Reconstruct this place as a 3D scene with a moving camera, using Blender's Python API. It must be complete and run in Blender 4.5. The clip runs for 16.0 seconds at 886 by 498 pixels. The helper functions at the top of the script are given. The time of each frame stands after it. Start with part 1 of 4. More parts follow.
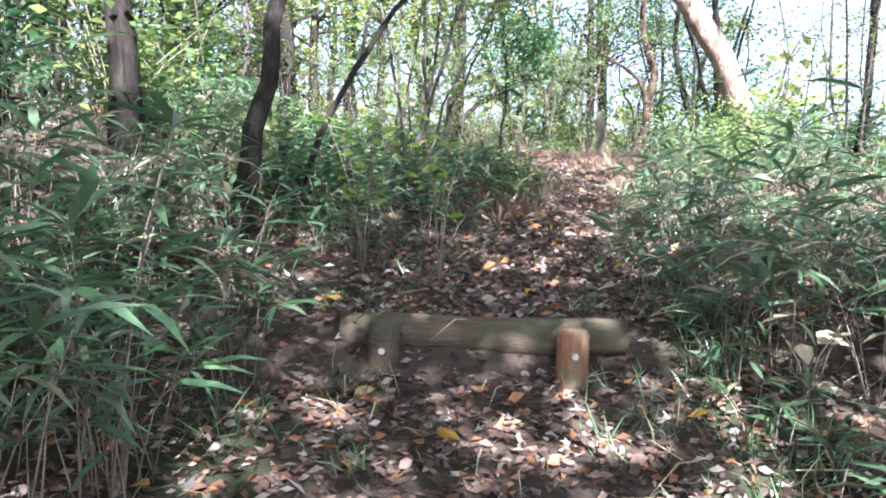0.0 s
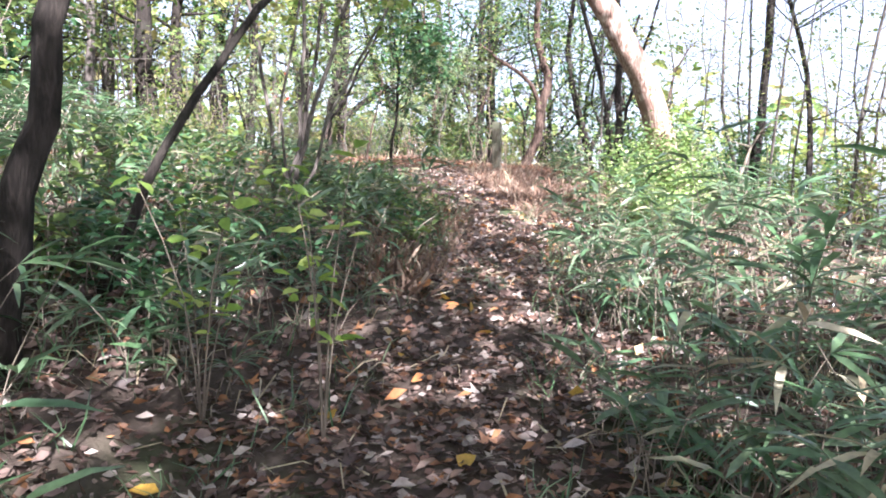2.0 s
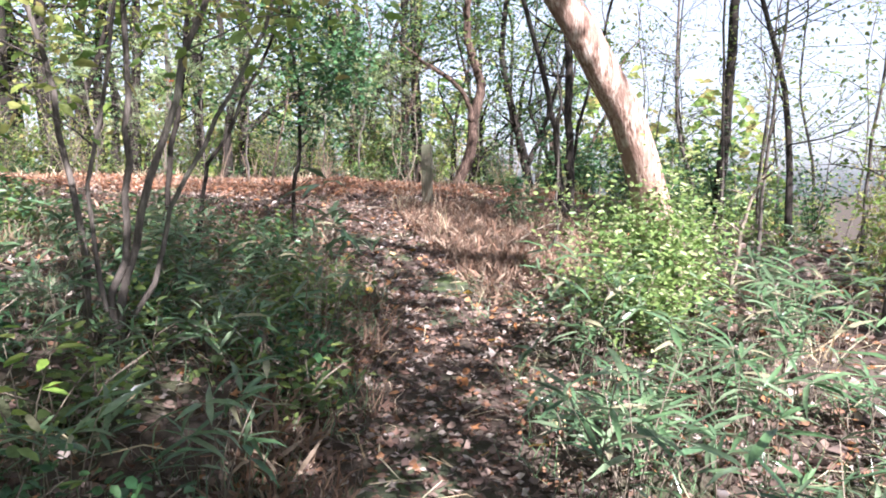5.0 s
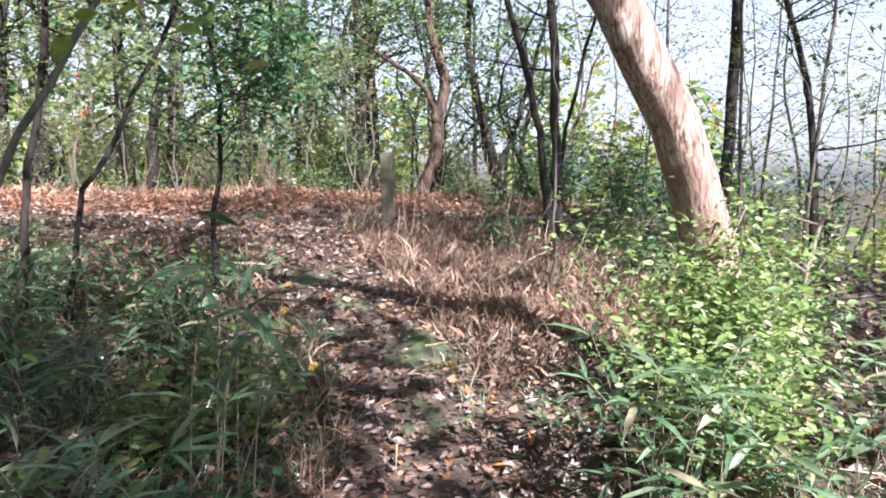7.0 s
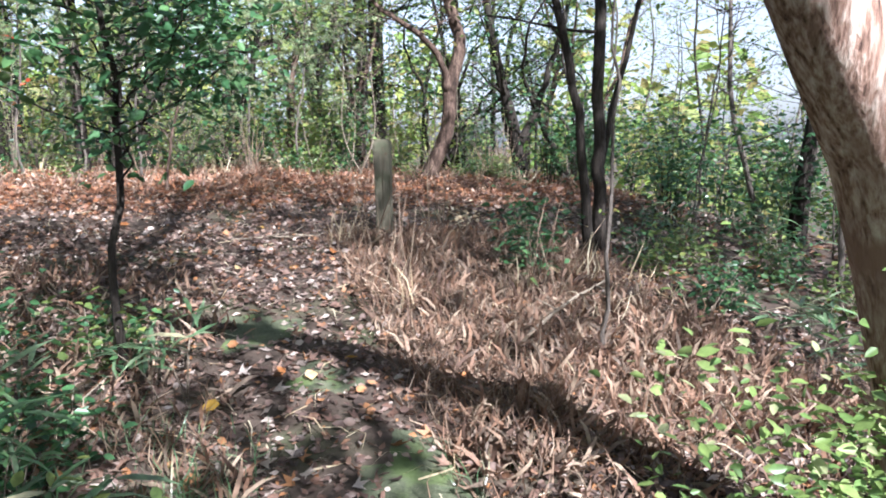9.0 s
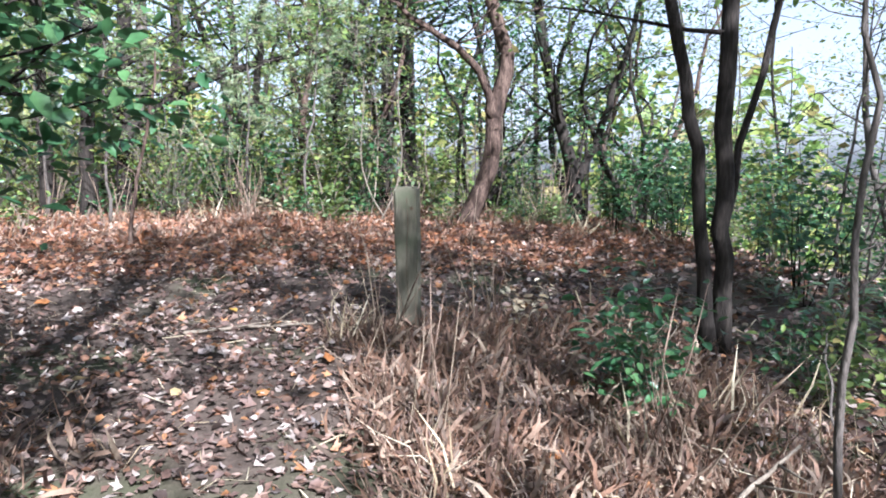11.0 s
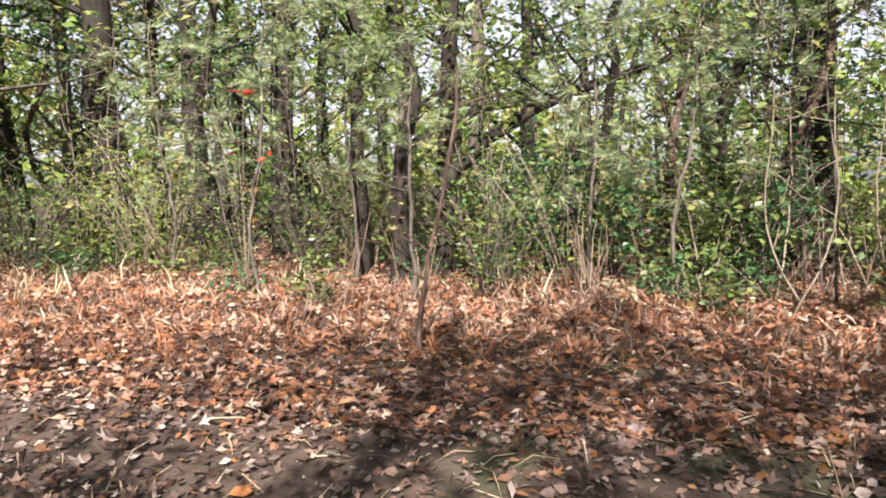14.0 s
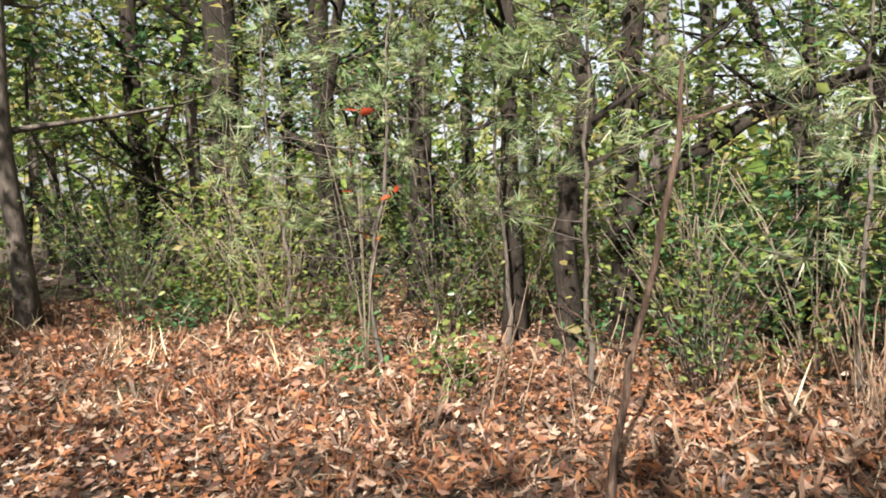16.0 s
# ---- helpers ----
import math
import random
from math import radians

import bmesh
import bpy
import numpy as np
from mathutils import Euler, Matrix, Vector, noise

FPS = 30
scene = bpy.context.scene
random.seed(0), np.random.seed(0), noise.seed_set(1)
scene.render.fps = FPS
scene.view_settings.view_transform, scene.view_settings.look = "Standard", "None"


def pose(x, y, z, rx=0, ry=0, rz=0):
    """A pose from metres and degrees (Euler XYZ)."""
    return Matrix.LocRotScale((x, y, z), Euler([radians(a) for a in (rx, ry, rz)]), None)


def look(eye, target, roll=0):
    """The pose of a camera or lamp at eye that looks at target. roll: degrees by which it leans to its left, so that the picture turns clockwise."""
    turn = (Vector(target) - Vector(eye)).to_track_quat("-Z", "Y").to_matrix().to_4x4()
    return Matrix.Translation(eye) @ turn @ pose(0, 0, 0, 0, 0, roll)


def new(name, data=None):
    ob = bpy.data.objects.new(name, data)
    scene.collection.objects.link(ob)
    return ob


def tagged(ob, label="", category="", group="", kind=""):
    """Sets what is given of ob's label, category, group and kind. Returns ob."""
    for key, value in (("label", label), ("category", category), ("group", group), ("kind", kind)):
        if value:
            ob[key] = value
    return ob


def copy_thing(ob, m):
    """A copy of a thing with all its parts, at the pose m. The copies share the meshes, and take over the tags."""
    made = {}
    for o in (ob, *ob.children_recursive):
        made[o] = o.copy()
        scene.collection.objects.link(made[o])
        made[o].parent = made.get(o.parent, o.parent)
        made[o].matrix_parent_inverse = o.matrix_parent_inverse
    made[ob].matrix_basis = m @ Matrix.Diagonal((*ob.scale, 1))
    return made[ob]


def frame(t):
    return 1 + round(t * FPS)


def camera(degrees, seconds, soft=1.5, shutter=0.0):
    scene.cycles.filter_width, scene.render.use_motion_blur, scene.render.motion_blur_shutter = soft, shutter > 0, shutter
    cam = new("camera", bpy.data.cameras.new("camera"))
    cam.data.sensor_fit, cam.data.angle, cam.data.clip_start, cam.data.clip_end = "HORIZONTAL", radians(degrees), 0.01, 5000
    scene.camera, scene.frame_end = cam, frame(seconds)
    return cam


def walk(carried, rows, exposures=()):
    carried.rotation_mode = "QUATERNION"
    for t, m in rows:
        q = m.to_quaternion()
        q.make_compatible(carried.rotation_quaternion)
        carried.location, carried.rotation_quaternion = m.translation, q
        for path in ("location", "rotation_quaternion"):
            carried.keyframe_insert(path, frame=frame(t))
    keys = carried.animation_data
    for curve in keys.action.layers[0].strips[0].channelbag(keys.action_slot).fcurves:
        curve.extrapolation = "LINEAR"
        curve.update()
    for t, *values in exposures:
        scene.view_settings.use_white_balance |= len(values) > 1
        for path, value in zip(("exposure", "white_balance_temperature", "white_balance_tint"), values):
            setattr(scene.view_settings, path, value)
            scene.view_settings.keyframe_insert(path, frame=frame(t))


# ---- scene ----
cam = camera(64.6, 16.0, soft=1.9)
METRES, EYE, TILT, LEAN, TURN = 13.5, 1.45, -4.0, 0.0, 0.0
ROWS = [
    (0.0, 0.0, 0.0, 0.0, -0.0, 0.0, -0.0),
    (0.5, -0.001, 0.0233, 0.015, -2.75, -2.79, -0.32),
    (1.0, -0.0039, 0.0466, 0.0226, -7.82, 0.83, 0.72),
    (1.5, -0.0058, 0.0709, 0.0243, -8.84, -0.06, 1.24),
    (2.0, -0.0022, 0.096, 0.0389, -9.84, -0.82, -0.44),
    (2.5, 0.0002, 0.1199, 0.0483, -11.65, 0.22, -0.11),
    (3.0, 0.0012, 0.1422, 0.0531, -16.87, 1.55, 1.14),
    (3.5, 0.007, 0.1682, 0.0572, -17.09, 0.83, 0.79),
    (4.0, 0.0163, 0.1898, 0.0743, -15.74, -0.5, 1.11),
    (6.5, 0.0429, 0.3285, 0.1177, -17.61, -2.52, 1.1),
    (7.0, 0.0541, 0.3577, 0.1239, -19.47, -2.22, 1.61),
    (7.5, 0.0669, 0.3834, 0.1312, -15.76, -3.48, 1.47),
    (8.0, 0.0788, 0.4162, 0.1401, -17.06, -4.52, 1.11),
    (8.5, 0.0907, 0.4464, 0.1499, -18.29, -6.01, 1.58),
    (11.0, 0.1401, 0.6262, 0.1769, -15.63, -3.7, 0.93),
    (11.5, 0.1491, 0.6612, 0.1803, -13.24, -3.52, 1.61),
    (12.0, 0.157, 0.6952, 0.1883, -7.47, -3.82, 0.69),
    (12.5, 0.1582, 0.7309, 0.1932, -5.2, -4.1, 0.05),
    (13.0, 0.1584, 0.7633, 0.1985, -0.39, -4.57, 0.61),
    (13.5, 0.1592, 0.7916, 0.2093, 7.94, -3.18, 0.54),
    (14.0, 0.1502, 0.8172, 0.2146, 12.94, -2.38, 0.46),
    (14.5, 0.1391, 0.8443, 0.2205, 14.33, -1.64, 1.21),
    (15.0, 0.1296, 0.8744, 0.2265, 19.19, -0.28, 1.21),
    (15.5, 0.1202, 0.9008, 0.2311, 21.65, -1.6, 0.77),
    (16.0, 0.1064, 0.9286, 0.2382, 24.82, -1.65, 0.65),
]
walk(cam, [(t, pose(0, 0, EYE, TILT, LEAN, TURN) @ pose(METRES * x, METRES * y, METRES * z, 90 + pitch, roll, yaw)) for t, x, y, z, yaw, pitch, roll in ROWS],
     [(0.0, 2.82, 5250, 16), (1.5, 2.75, 5450, 20), (3.0, 2.62, 5550, 23), (4.2, 2.4, 5600, 21), (7.0, 2.1, 5550, 20), (8.7, 2.02, 5400, 15), (11.0, 2.08, 5150, 15), (12.7, 2.05, 5080, 15), (13.5, 1.93, 6150, 19), (16.0, 1.62, 6450, 13)])

# ---- light ----
SUN_AZ, SUN_EL = 168.0, 40.0          # degrees clockwise from +y, and above the horizon
world = bpy.data.worlds.new("sky")
scene.world = world
world.use_nodes = True
wn = world.node_tree
sky = wn.nodes.new("ShaderNodeTexSky")
sky.sky_type, sky.sun_disc = "NISHITA", False
sky.sun_elevation, sky.sun_rotation = radians(SUN_EL), radians(SUN_AZ)
sky.air_density, sky.dust_density, sky.ozone_density = 1.0, 1.5, 0.5
haze = wn.nodes.new("ShaderNodeHueSaturation")      # thin white haze over the blue
haze.inputs["Saturation"].default_value = 0.35
wn.links.new(sky.outputs[0], haze.inputs["Color"])
wn.links.new(haze.outputs[0], wn.nodes["Background"].inputs[0])
wn.nodes["Background"].inputs[1].default_value = 0.058
sun = new("sun", bpy.data.lights.new("sun", "SUN"))
sun.data.energy, sun.data.angle, sun.data.color = 5.0, radians(0.6), (1.0, 0.93, 0.82)
_d = Vector((math.sin(radians(SUN_AZ)) * math.cos(radians(SUN_EL)), math.cos(radians(SUN_AZ)) * math.cos(radians(SUN_EL)), math.sin(radians(SUN_EL))))
sun.matrix_world = look(_d * 40, (0, 0, 0))


# ---- materials ----
def node_mat(name):
    m = bpy.data.materials.new(name)
    m.use_nodes = True
    return m, m.node_tree.nodes, m.node_tree.links, m.node_tree.nodes["Principled BSDF"]


def ramp(nodes, stops, mode="LINEAR"):
    r = nodes.new("ShaderNodeValToRGB")
    r.color_ramp.interpolation = mode
    els = r.color_ramp.elements
    while len(els) < len(stops):
        els.new(0.5)
    for e, (p, c) in zip(els, stops):
        e.position, e.color = p, (*c, 1)
    return r


def leaf_mat(name, colours, rough=0.5, clear=0.35, gloss=0.4):
    """Leaves: a colour for each leaf, mottled, and partly clear to light."""
    m, n, l, b = node_mat(name)
    geo = n.new("ShaderNodeNewGeometry")
    k = len(colours)
    r = ramp(n, [(i / k, c) for i, c in enumerate(colours)], "CONSTANT")
    l.new(geo.outputs["Random Per Island"], r.inputs[0])
    tc = n.new("ShaderNodeTexCoord")
    nz = n.new("ShaderNodeTexNoise")
    nz.inputs["Scale"].default_value, nz.inputs["Detail"].default_value = 45, 3
    l.new(tc.outputs["Object"], nz.inputs["Vector"])
    big = n.new("ShaderNodeTexNoise")
    big.inputs["Scale"].default_value = 1.3
    l.new(tc.outputs["Object"], big.inputs["Vector"])
    add = n.new("ShaderNodeMath")
    add.operation = "ADD"
    l.new(nz.outputs[0], add.inputs[0]), l.new(big.outputs[0], add.inputs[1])
    rg = n.new("ShaderNodeMapRange")
    rg.inputs[1].default_value, rg.inputs[2].default_value, rg.inputs[3].default_value, rg.inputs[4].default_value = 0.6, 1.4, 0.6, 1.4
    l.new(add.outputs[0], rg.inputs[0])
    mul = n.new("ShaderNodeVectorMath")
    mul.operation = "SCALE"
    l.new(r.outputs[0], mul.inputs[0]), l.new(rg.outputs[0], mul.inputs["Scale"])
    l.new(mul.outputs[0], b.inputs["Base Color"])
    b.inputs["Roughness"].default_value = rough
    b.inputs["Specular IOR Level"].default_value = gloss
    tr = n.new("ShaderNodeBsdfTranslucent")
    l.new(mul.outputs[0], tr.inputs[0])
    mix = n.new("ShaderNodeMixShader")
    mix.inputs[0].default_value = clear
    l.new(b.outputs[0], mix.inputs[1]), l.new(tr.outputs[0], mix.inputs[2])
    l.new(mix.outputs[0], n["Material Output"].inputs[0])
    return m


def rough_mat(name, stops, scale=(8, 8, 2), fine=30.0, bump=0.5, rough=0.9, patch=None, patch_scale=0.8):
    """Bark, timber and soil: two sizes of noise in colour and relief; patch: a second colour in blotches."""
    m, n, l, b = node_mat(name)
    tc = n.new("ShaderNodeTexCoord")
    mp = n.new("ShaderNodeMapping")
    mp.inputs["Scale"].default_value = scale
    l.new(tc.outputs["Object"], mp.inputs[0])
    a = n.new("ShaderNodeTexNoise")
    a.inputs["Scale"].default_value, a.inputs["Detail"].default_value, a.inputs["Roughness"].default_value = 2.0, 8, 0.7
    a.inputs["Distortion"].default_value = 0.6
    l.new(mp.outputs[0], a.inputs["Vector"])
    f = n.new("ShaderNodeTexNoise")
    f.inputs["Scale"].default_value, f.inputs["Detail"].default_value = fine, 5
    l.new(mp.outputs[0], f.inputs["Vector"])
    add = n.new("ShaderNodeMix")
    add.inputs[0].default_value = 0.35
    l.new(a.outputs[0], add.inputs[2]), l.new(f.outputs[0], add.inputs[3])
    r = ramp(n, stops)
    l.new(add.outputs[0], r.inputs[0])
    out = r.outputs[0]
    if patch:
        p = n.new("ShaderNodeTexNoise")
        p.inputs["Scale"].default_value, p.inputs["Detail"].default_value = patch_scale, 6
        l.new(tc.outputs["Object"], p.inputs["Vector"])
        pr = ramp(n, [(0.52, (0, 0, 0)), (0.66, (1, 1, 1))])
        l.new(p.outputs[0], pr.inputs[0])
        mx = n.new("ShaderNodeMix")
        mx.data_type = "RGBA"
        l.new(pr.outputs[0], mx.inputs[0]), l.new(out, mx.inputs[6])
        mx.inputs[7].default_value = (*patch, 1)
        out = mx.outputs[2]
    l.new(out, b.inputs["Base Color"])
    b.inputs["Roughness"].default_value = rough
    b.inputs["Specular IOR Level"].default_value = 0.2
    bp = n.new("ShaderNodeBump")
    bp.inputs["Strength"].default_value, bp.inputs["Distance"].default_value = bump, 0.03
    l.new(add.outputs[0], bp.inputs["Height"]), l.new(bp.outputs[0], b.inputs["Normal"])
    return m


SOIL = rough_mat("soil", [(0.3, (0.028, 0.021, 0.016)), (0.5, (0.065, 0.048, 0.037)), (0.7, (0.12, 0.092, 0.072))], (2, 2, 2), 20, 0.8, patch=(0.05, 0.055, 0.028), patch_scale=1.1)
BARK_DARK = rough_mat("dark_bark", [(0.35, (0.010, 0.008, 0.006)), (0.5, (0.026, 0.021, 0.017)), (0.68, (0.066, 0.053, 0.042))], (9, 9, 1.6), 9, 1.0, patch=(0.036, 0.035, 0.026))
BARK_GREY = rough_mat("grey_bark", [(0.35, (0.035, 0.03, 0.025)), (0.5, (0.095, 0.08, 0.067)), (0.7, (0.20, 0.17, 0.145))], (8, 8, 2), 10, 0.7, patch=(0.12, 0.13, 0.09))
BARK_PEEL = rough_mat("peeling_bark", [(0.38, (0.055, 0.032, 0.025)), (0.47, (0.25, 0.155, 0.115)), (0.56, (0.44, 0.34, 0.28)), (0.7, (0.64, 0.56, 0.49))], (10, 10, 1.7), 7, 1.0, patch=(0.24, 0.15, 0.115), patch_scale=3.2)
BARK_WIND = rough_mat("reddish_bark", [(0.38, (0.02, 0.013, 0.010)), (0.5, (0.065, 0.042, 0.031)), (0.66, (0.18, 0.125, 0.095))], (9, 9, 1.8), 8, 1.0)
TWIG_PALE = rough_mat("pale_twig_bark", [(0.3, (0.09, 0.07, 0.05)), (0.7, (0.30, 0.25, 0.19))], (6, 6, 2), 10, 0.4)
TIMBER = rough_mat("weathered_timber", [(0.3, (0.09, 0.082, 0.058)), (0.5, (0.15, 0.135, 0.095)), (0.75, (0.23, 0.205, 0.15))], (10, 10, 1.6), 9, 0.35, 0.85, patch=(0.10, 0.11, 0.065), patch_scale=4)
LOG = rough_mat("log_wood", [(0.3, (0.045, 0.034, 0.022)), (0.5, (0.11, 0.082, 0.056)), (0.72, (0.20, 0.16, 0.115))], (2, 12, 12), 9, 0.5, 0.8, patch=(0.085, 0.08, 0.048), patch_scale=5)
# orange wood of the right stake, with sunlit brightness put into the colour
LIT_STAKE = rough_mat("lit_stake_wood", [(0.3, (0.15, 0.075, 0.045)), (0.5, (0.30, 0.15, 0.085)), (0.72, (0.46, 0.25, 0.15))], (10, 10, 2), 9, 0.5, 0.8, patch=(0.17, 0.15, 0.09), patch_scale=6)
ENDGRAIN = rough_mat("end_grain", [(0.3, (0.06, 0.045, 0.03)), (0.7, (0.20, 0.15, 0.10))], (20, 20, 20), 12, 0.6)
BOLT = node_mat("zinc_bolt")[0]
BOLT.node_tree.nodes["Principled BSDF"].inputs["Base Color"].default_value = (0.62, 0.62, 0.60, 1)
BOLT.node_tree.nodes["Principled BSDF"].inputs["Metallic"].default_value = 0.6
BOLT.node_tree.nodes["Principled BSDF"].inputs["Roughness"].default_value = 0.45

L_GREEN = leaf_mat("green_leaf", [(0.13, 0.185, 0.055), (0.18, 0.245, 0.065), (0.09, 0.14, 0.05), (0.24, 0.285, 0.08), (0.145, 0.21, 0.07)], 0.4, 0.5, 0.5)
L_DARK = leaf_mat("evergreen_leaf", [(0.045, 0.11, 0.045), (0.065, 0.15, 0.055), (0.035, 0.09, 0.035), (0.09, 0.18, 0.065)], 0.35, 0.35, 0.55)
L_YEL = leaf_mat("autumn_leaf", [(0.21, 0.29, 0.065), (0.30, 0.35, 0.09), (0.15, 0.24, 0.055), (0.34, 0.35, 0.11), (0.19, 0.28, 0.07), (0.32, 0.27, 0.10)], 0.5, 0.55, 0.35)
L_SASA = leaf_mat("bamboo_grass_leaf", [(0.10, 0.18, 0.075), (0.15, 0.235, 0.11), (0.08, 0.145, 0.065), (0.20, 0.265, 0.15), (0.12, 0.205, 0.10), (0.30, 0.28, 0.17), (0.09, 0.165, 0.08), (0.13, 0.19, 0.10)], 0.28, 0.35, 0.8)
# fresh green leaves, lightened in colour so the shrubs look sunlit
L_FRESH_LIT = leaf_mat("fresh_sunlit_leaf", [(0.22, 0.31, 0.09), (0.28, 0.37, 0.12), (0.15, 0.24, 0.07), (0.44, 0.47, 0.24), (0.12, 0.20, 0.06), (0.20, 0.28, 0.08)], 0.38, 0.45, 0.5)
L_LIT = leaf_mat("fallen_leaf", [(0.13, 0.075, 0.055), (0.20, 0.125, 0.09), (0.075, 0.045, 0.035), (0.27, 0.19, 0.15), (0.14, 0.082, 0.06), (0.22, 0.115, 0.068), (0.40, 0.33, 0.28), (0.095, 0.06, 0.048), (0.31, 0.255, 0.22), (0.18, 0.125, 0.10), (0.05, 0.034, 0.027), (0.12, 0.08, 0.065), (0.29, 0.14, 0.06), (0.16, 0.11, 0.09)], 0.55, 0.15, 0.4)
L_RED = leaf_mat("reddish_fallen_leaf", [(0.23, 0.10, 0.055), (0.32, 0.16, 0.09), (0.12, 0.06, 0.042), (0.34, 0.22, 0.15), (0.22, 0.10, 0.055), (0.30, 0.15, 0.075), (0.44, 0.33, 0.25), (0.09, 0.05, 0.037), (0.25, 0.15, 0.10), (0.32, 0.13, 0.055)], 0.5, 0.25, 0.45)
L_DRY = leaf_mat("dry_grass", [(0.20, 0.125, 0.085), (0.29, 0.195, 0.135), (0.12, 0.075, 0.055), (0.37, 0.28, 0.20), (0.24, 0.14, 0.09), (0.16, 0.12, 0.09)], 0.6, 0.3, 0.25)
L_STRAW = leaf_mat("straw", [(0.52, 0.43, 0.28), (0.62, 0.54, 0.38), (0.44, 0.34, 0.21)], 0.6, 0.3, 0.25)
L_BRIGHT = leaf_mat("yellow_fallen_leaf", [(0.62, 0.42, 0.07), (0.70, 0.52, 0.16), (0.56, 0.30, 0.07), (0.66, 0.55, 0.28), (0.50, 0.22, 0.08)], 0.5, 0.3, 0.4)
L_LIME = leaf_mat("lime_leaf", [(0.30, 0.43, 0.08), (0.42, 0.50, 0.12), (0.24, 0.37, 0.07)], 0.4, 0.5, 0.4)
L_NEEDLE = leaf_mat("pine_needle", [(0.13, 0.20, 0.09), (0.18, 0.25, 0.11), (0.22, 0.28, 0.14), (0.28, 0.27, 0.14)], 0.4, 0.25, 0.5)

# ---- the lie of the land ----
PY = [-40, -3, 0, 3.02, 3.16, 4.5, 5.2, 7, 9.3, 10.5, 12.25, 13.2, 14.8, 16.3, 19, 26, 60, 900]
PZ = [-6, -1.0, -0.2, 0.69, 0.89, 1.10, 1.25, 1.45, 1.62, 1.82, 2.07, 2.18, 2.32, 2.46, 2.5, 2.3, 0.5, -6]
CY = [-5, 0, 3.2, 4.8, 7, 9.3, 11, 12.5, 14]
CX = [-0.2, 0.0, 0.19, 0.75, 1.4, 1.95, 1.9, 1.5, 0.8]


def smooth(a, b, v):
    u = np.clip((v - a) / (b - a), 0, 1)
    return u * u * (3 - 2 * u)


def bumps(x, y):
    return (np.sin(x * 2.1 + 1.3 * np.sin(y * 1.7)) * np.sin(y * 2.6 + 0.8 * np.sin(x * 1.9)) * 0.6 + np.sin(x * 5.3 + y * 3.1) * np.sin(y * 6.1 - x * 2.7) * 0.4)


def ground_z(x, y):
    x, y = np.asarray(x, float), np.asarray(y, float)
    g, c = np.interp(y, PY, PZ), np.interp(y, CY, CX)
    left, right = c - x, x - c
    top = np.maximum(g, np.interp(y, [-10, 0, 5, 10, 14, 30], [0.3, 1.5, 2.1, 2.25, 2.4, 2.6]))
    z = g + (top - g) * smooth(0.7, 4.5, left) + 0.10 * smooth(0.75, 1.3, left) * (1 - smooth(6, 10, y))
    z = z + 0.02 * np.clip(left, 0, 8) * smooth(11, 14, y)
    z = z - 0.05 * np.clip(right - 0.6, 0, 5) - 0.22 * np.clip(right - 6, 0, 30) - 0.02 * np.clip(right - 36, 0, 400) + 0.05 * smooth(0.5, 1.2, right)
    z = z - 0.05 * np.clip(left - 10, 0, 80)
    off = smooth(0.3, 0.9, np.abs(x - c))
    return z + bumps(x, y) * (0.02 + 0.035 * off)


def mesh_ob(name, verts, faces, mat, smooth_faces=False):
    me = bpy.data.meshes.new(name)
    me.from_pydata(verts, [], faces)
    me.materials.append(mat)
    if smooth_faces:
        me.polygons.foreach_set("use_smooth", [True] * len(me.polygons))
    me.update()
    return new(name, me)


def spaced(lo, hi, step, far, grow=1.25):
    mid = list(np.arange(lo, hi + 1e-6, step))
    a, b, s = [], [], step
    while not a or a[-1] > -far:
        s *= grow
        a.append((a[-1] if a else lo) - s)
        b.append((b[-1] if b else hi) + s)
    return np.array(a[::-1] + mid + b)


def build_ground():
    xs, ys = spaced(-5, 8, 0.15, 700), spaced(-2, 18.5, 0.15, 700)
    X, Y = np.meshgrid(xs, ys)
    Z = ground_z(X, Y)
    nx, ny = len(xs), len(ys)
    verts = np.stack([X.ravel(), Y.ravel(), Z.ravel()], 1).tolist()
    i = (np.arange(ny - 1)[:, None] * nx + np.arange(nx - 1)[None]).ravel()
    faces = np.stack([i, i + 1, i + nx + 1, i + nx], 1).tolist()
    return tagged(mesh_ob("ground", verts, faces, SOIL, True), "dark brown woodland soil rising to a flat trail", "ground", kind="structure")


build_ground()

# ---- leaves in bulk ----
rng = np.random.default_rng(7)
OVAL = (np.array([(0, 0, 0), (-.26, .3, .07), (-.2, .7, .05), (0, 1, -.06), (.2, .7, .05), (.26, .3, .07)]), [(0, 3, 2, 1), (0, 5, 4, 3)])
DIAMOND = (np.array([(0, 0, 0), (-.3, .45, .08), (0, 1, -.08), (.3, .45, .08)]), [(0, 3, 2), (0, 2, 1)])
STAR = (np.array([(-.14, .2, 0), (.14, .2, .03), (.15, .5, .06), (-.15, .5, .05), (.03, 1, .22), (-.48, .66, .24), (.46, .58, .12), (0, -.05, .03)]), [(0, 1, 2, 3), (3, 2, 4), (0, 3, 5), (2, 1, 6), (1, 0, 7)])
CURL = (np.array([(0, 0, .02), (-.32, .3, .2), (-.22, .75, .3), (0, 1, .12), (.27, .68, .02), (.36, .3, .12)]), [(0, 3, 2, 1), (0, 5, 4, 3)])
ROLL = (np.array([(0, 0, 0), (-.17, .55, .26), (.04, 1, .1), (.2, .45, .02)]), [(0, 2, 1), (0, 3, 2)])
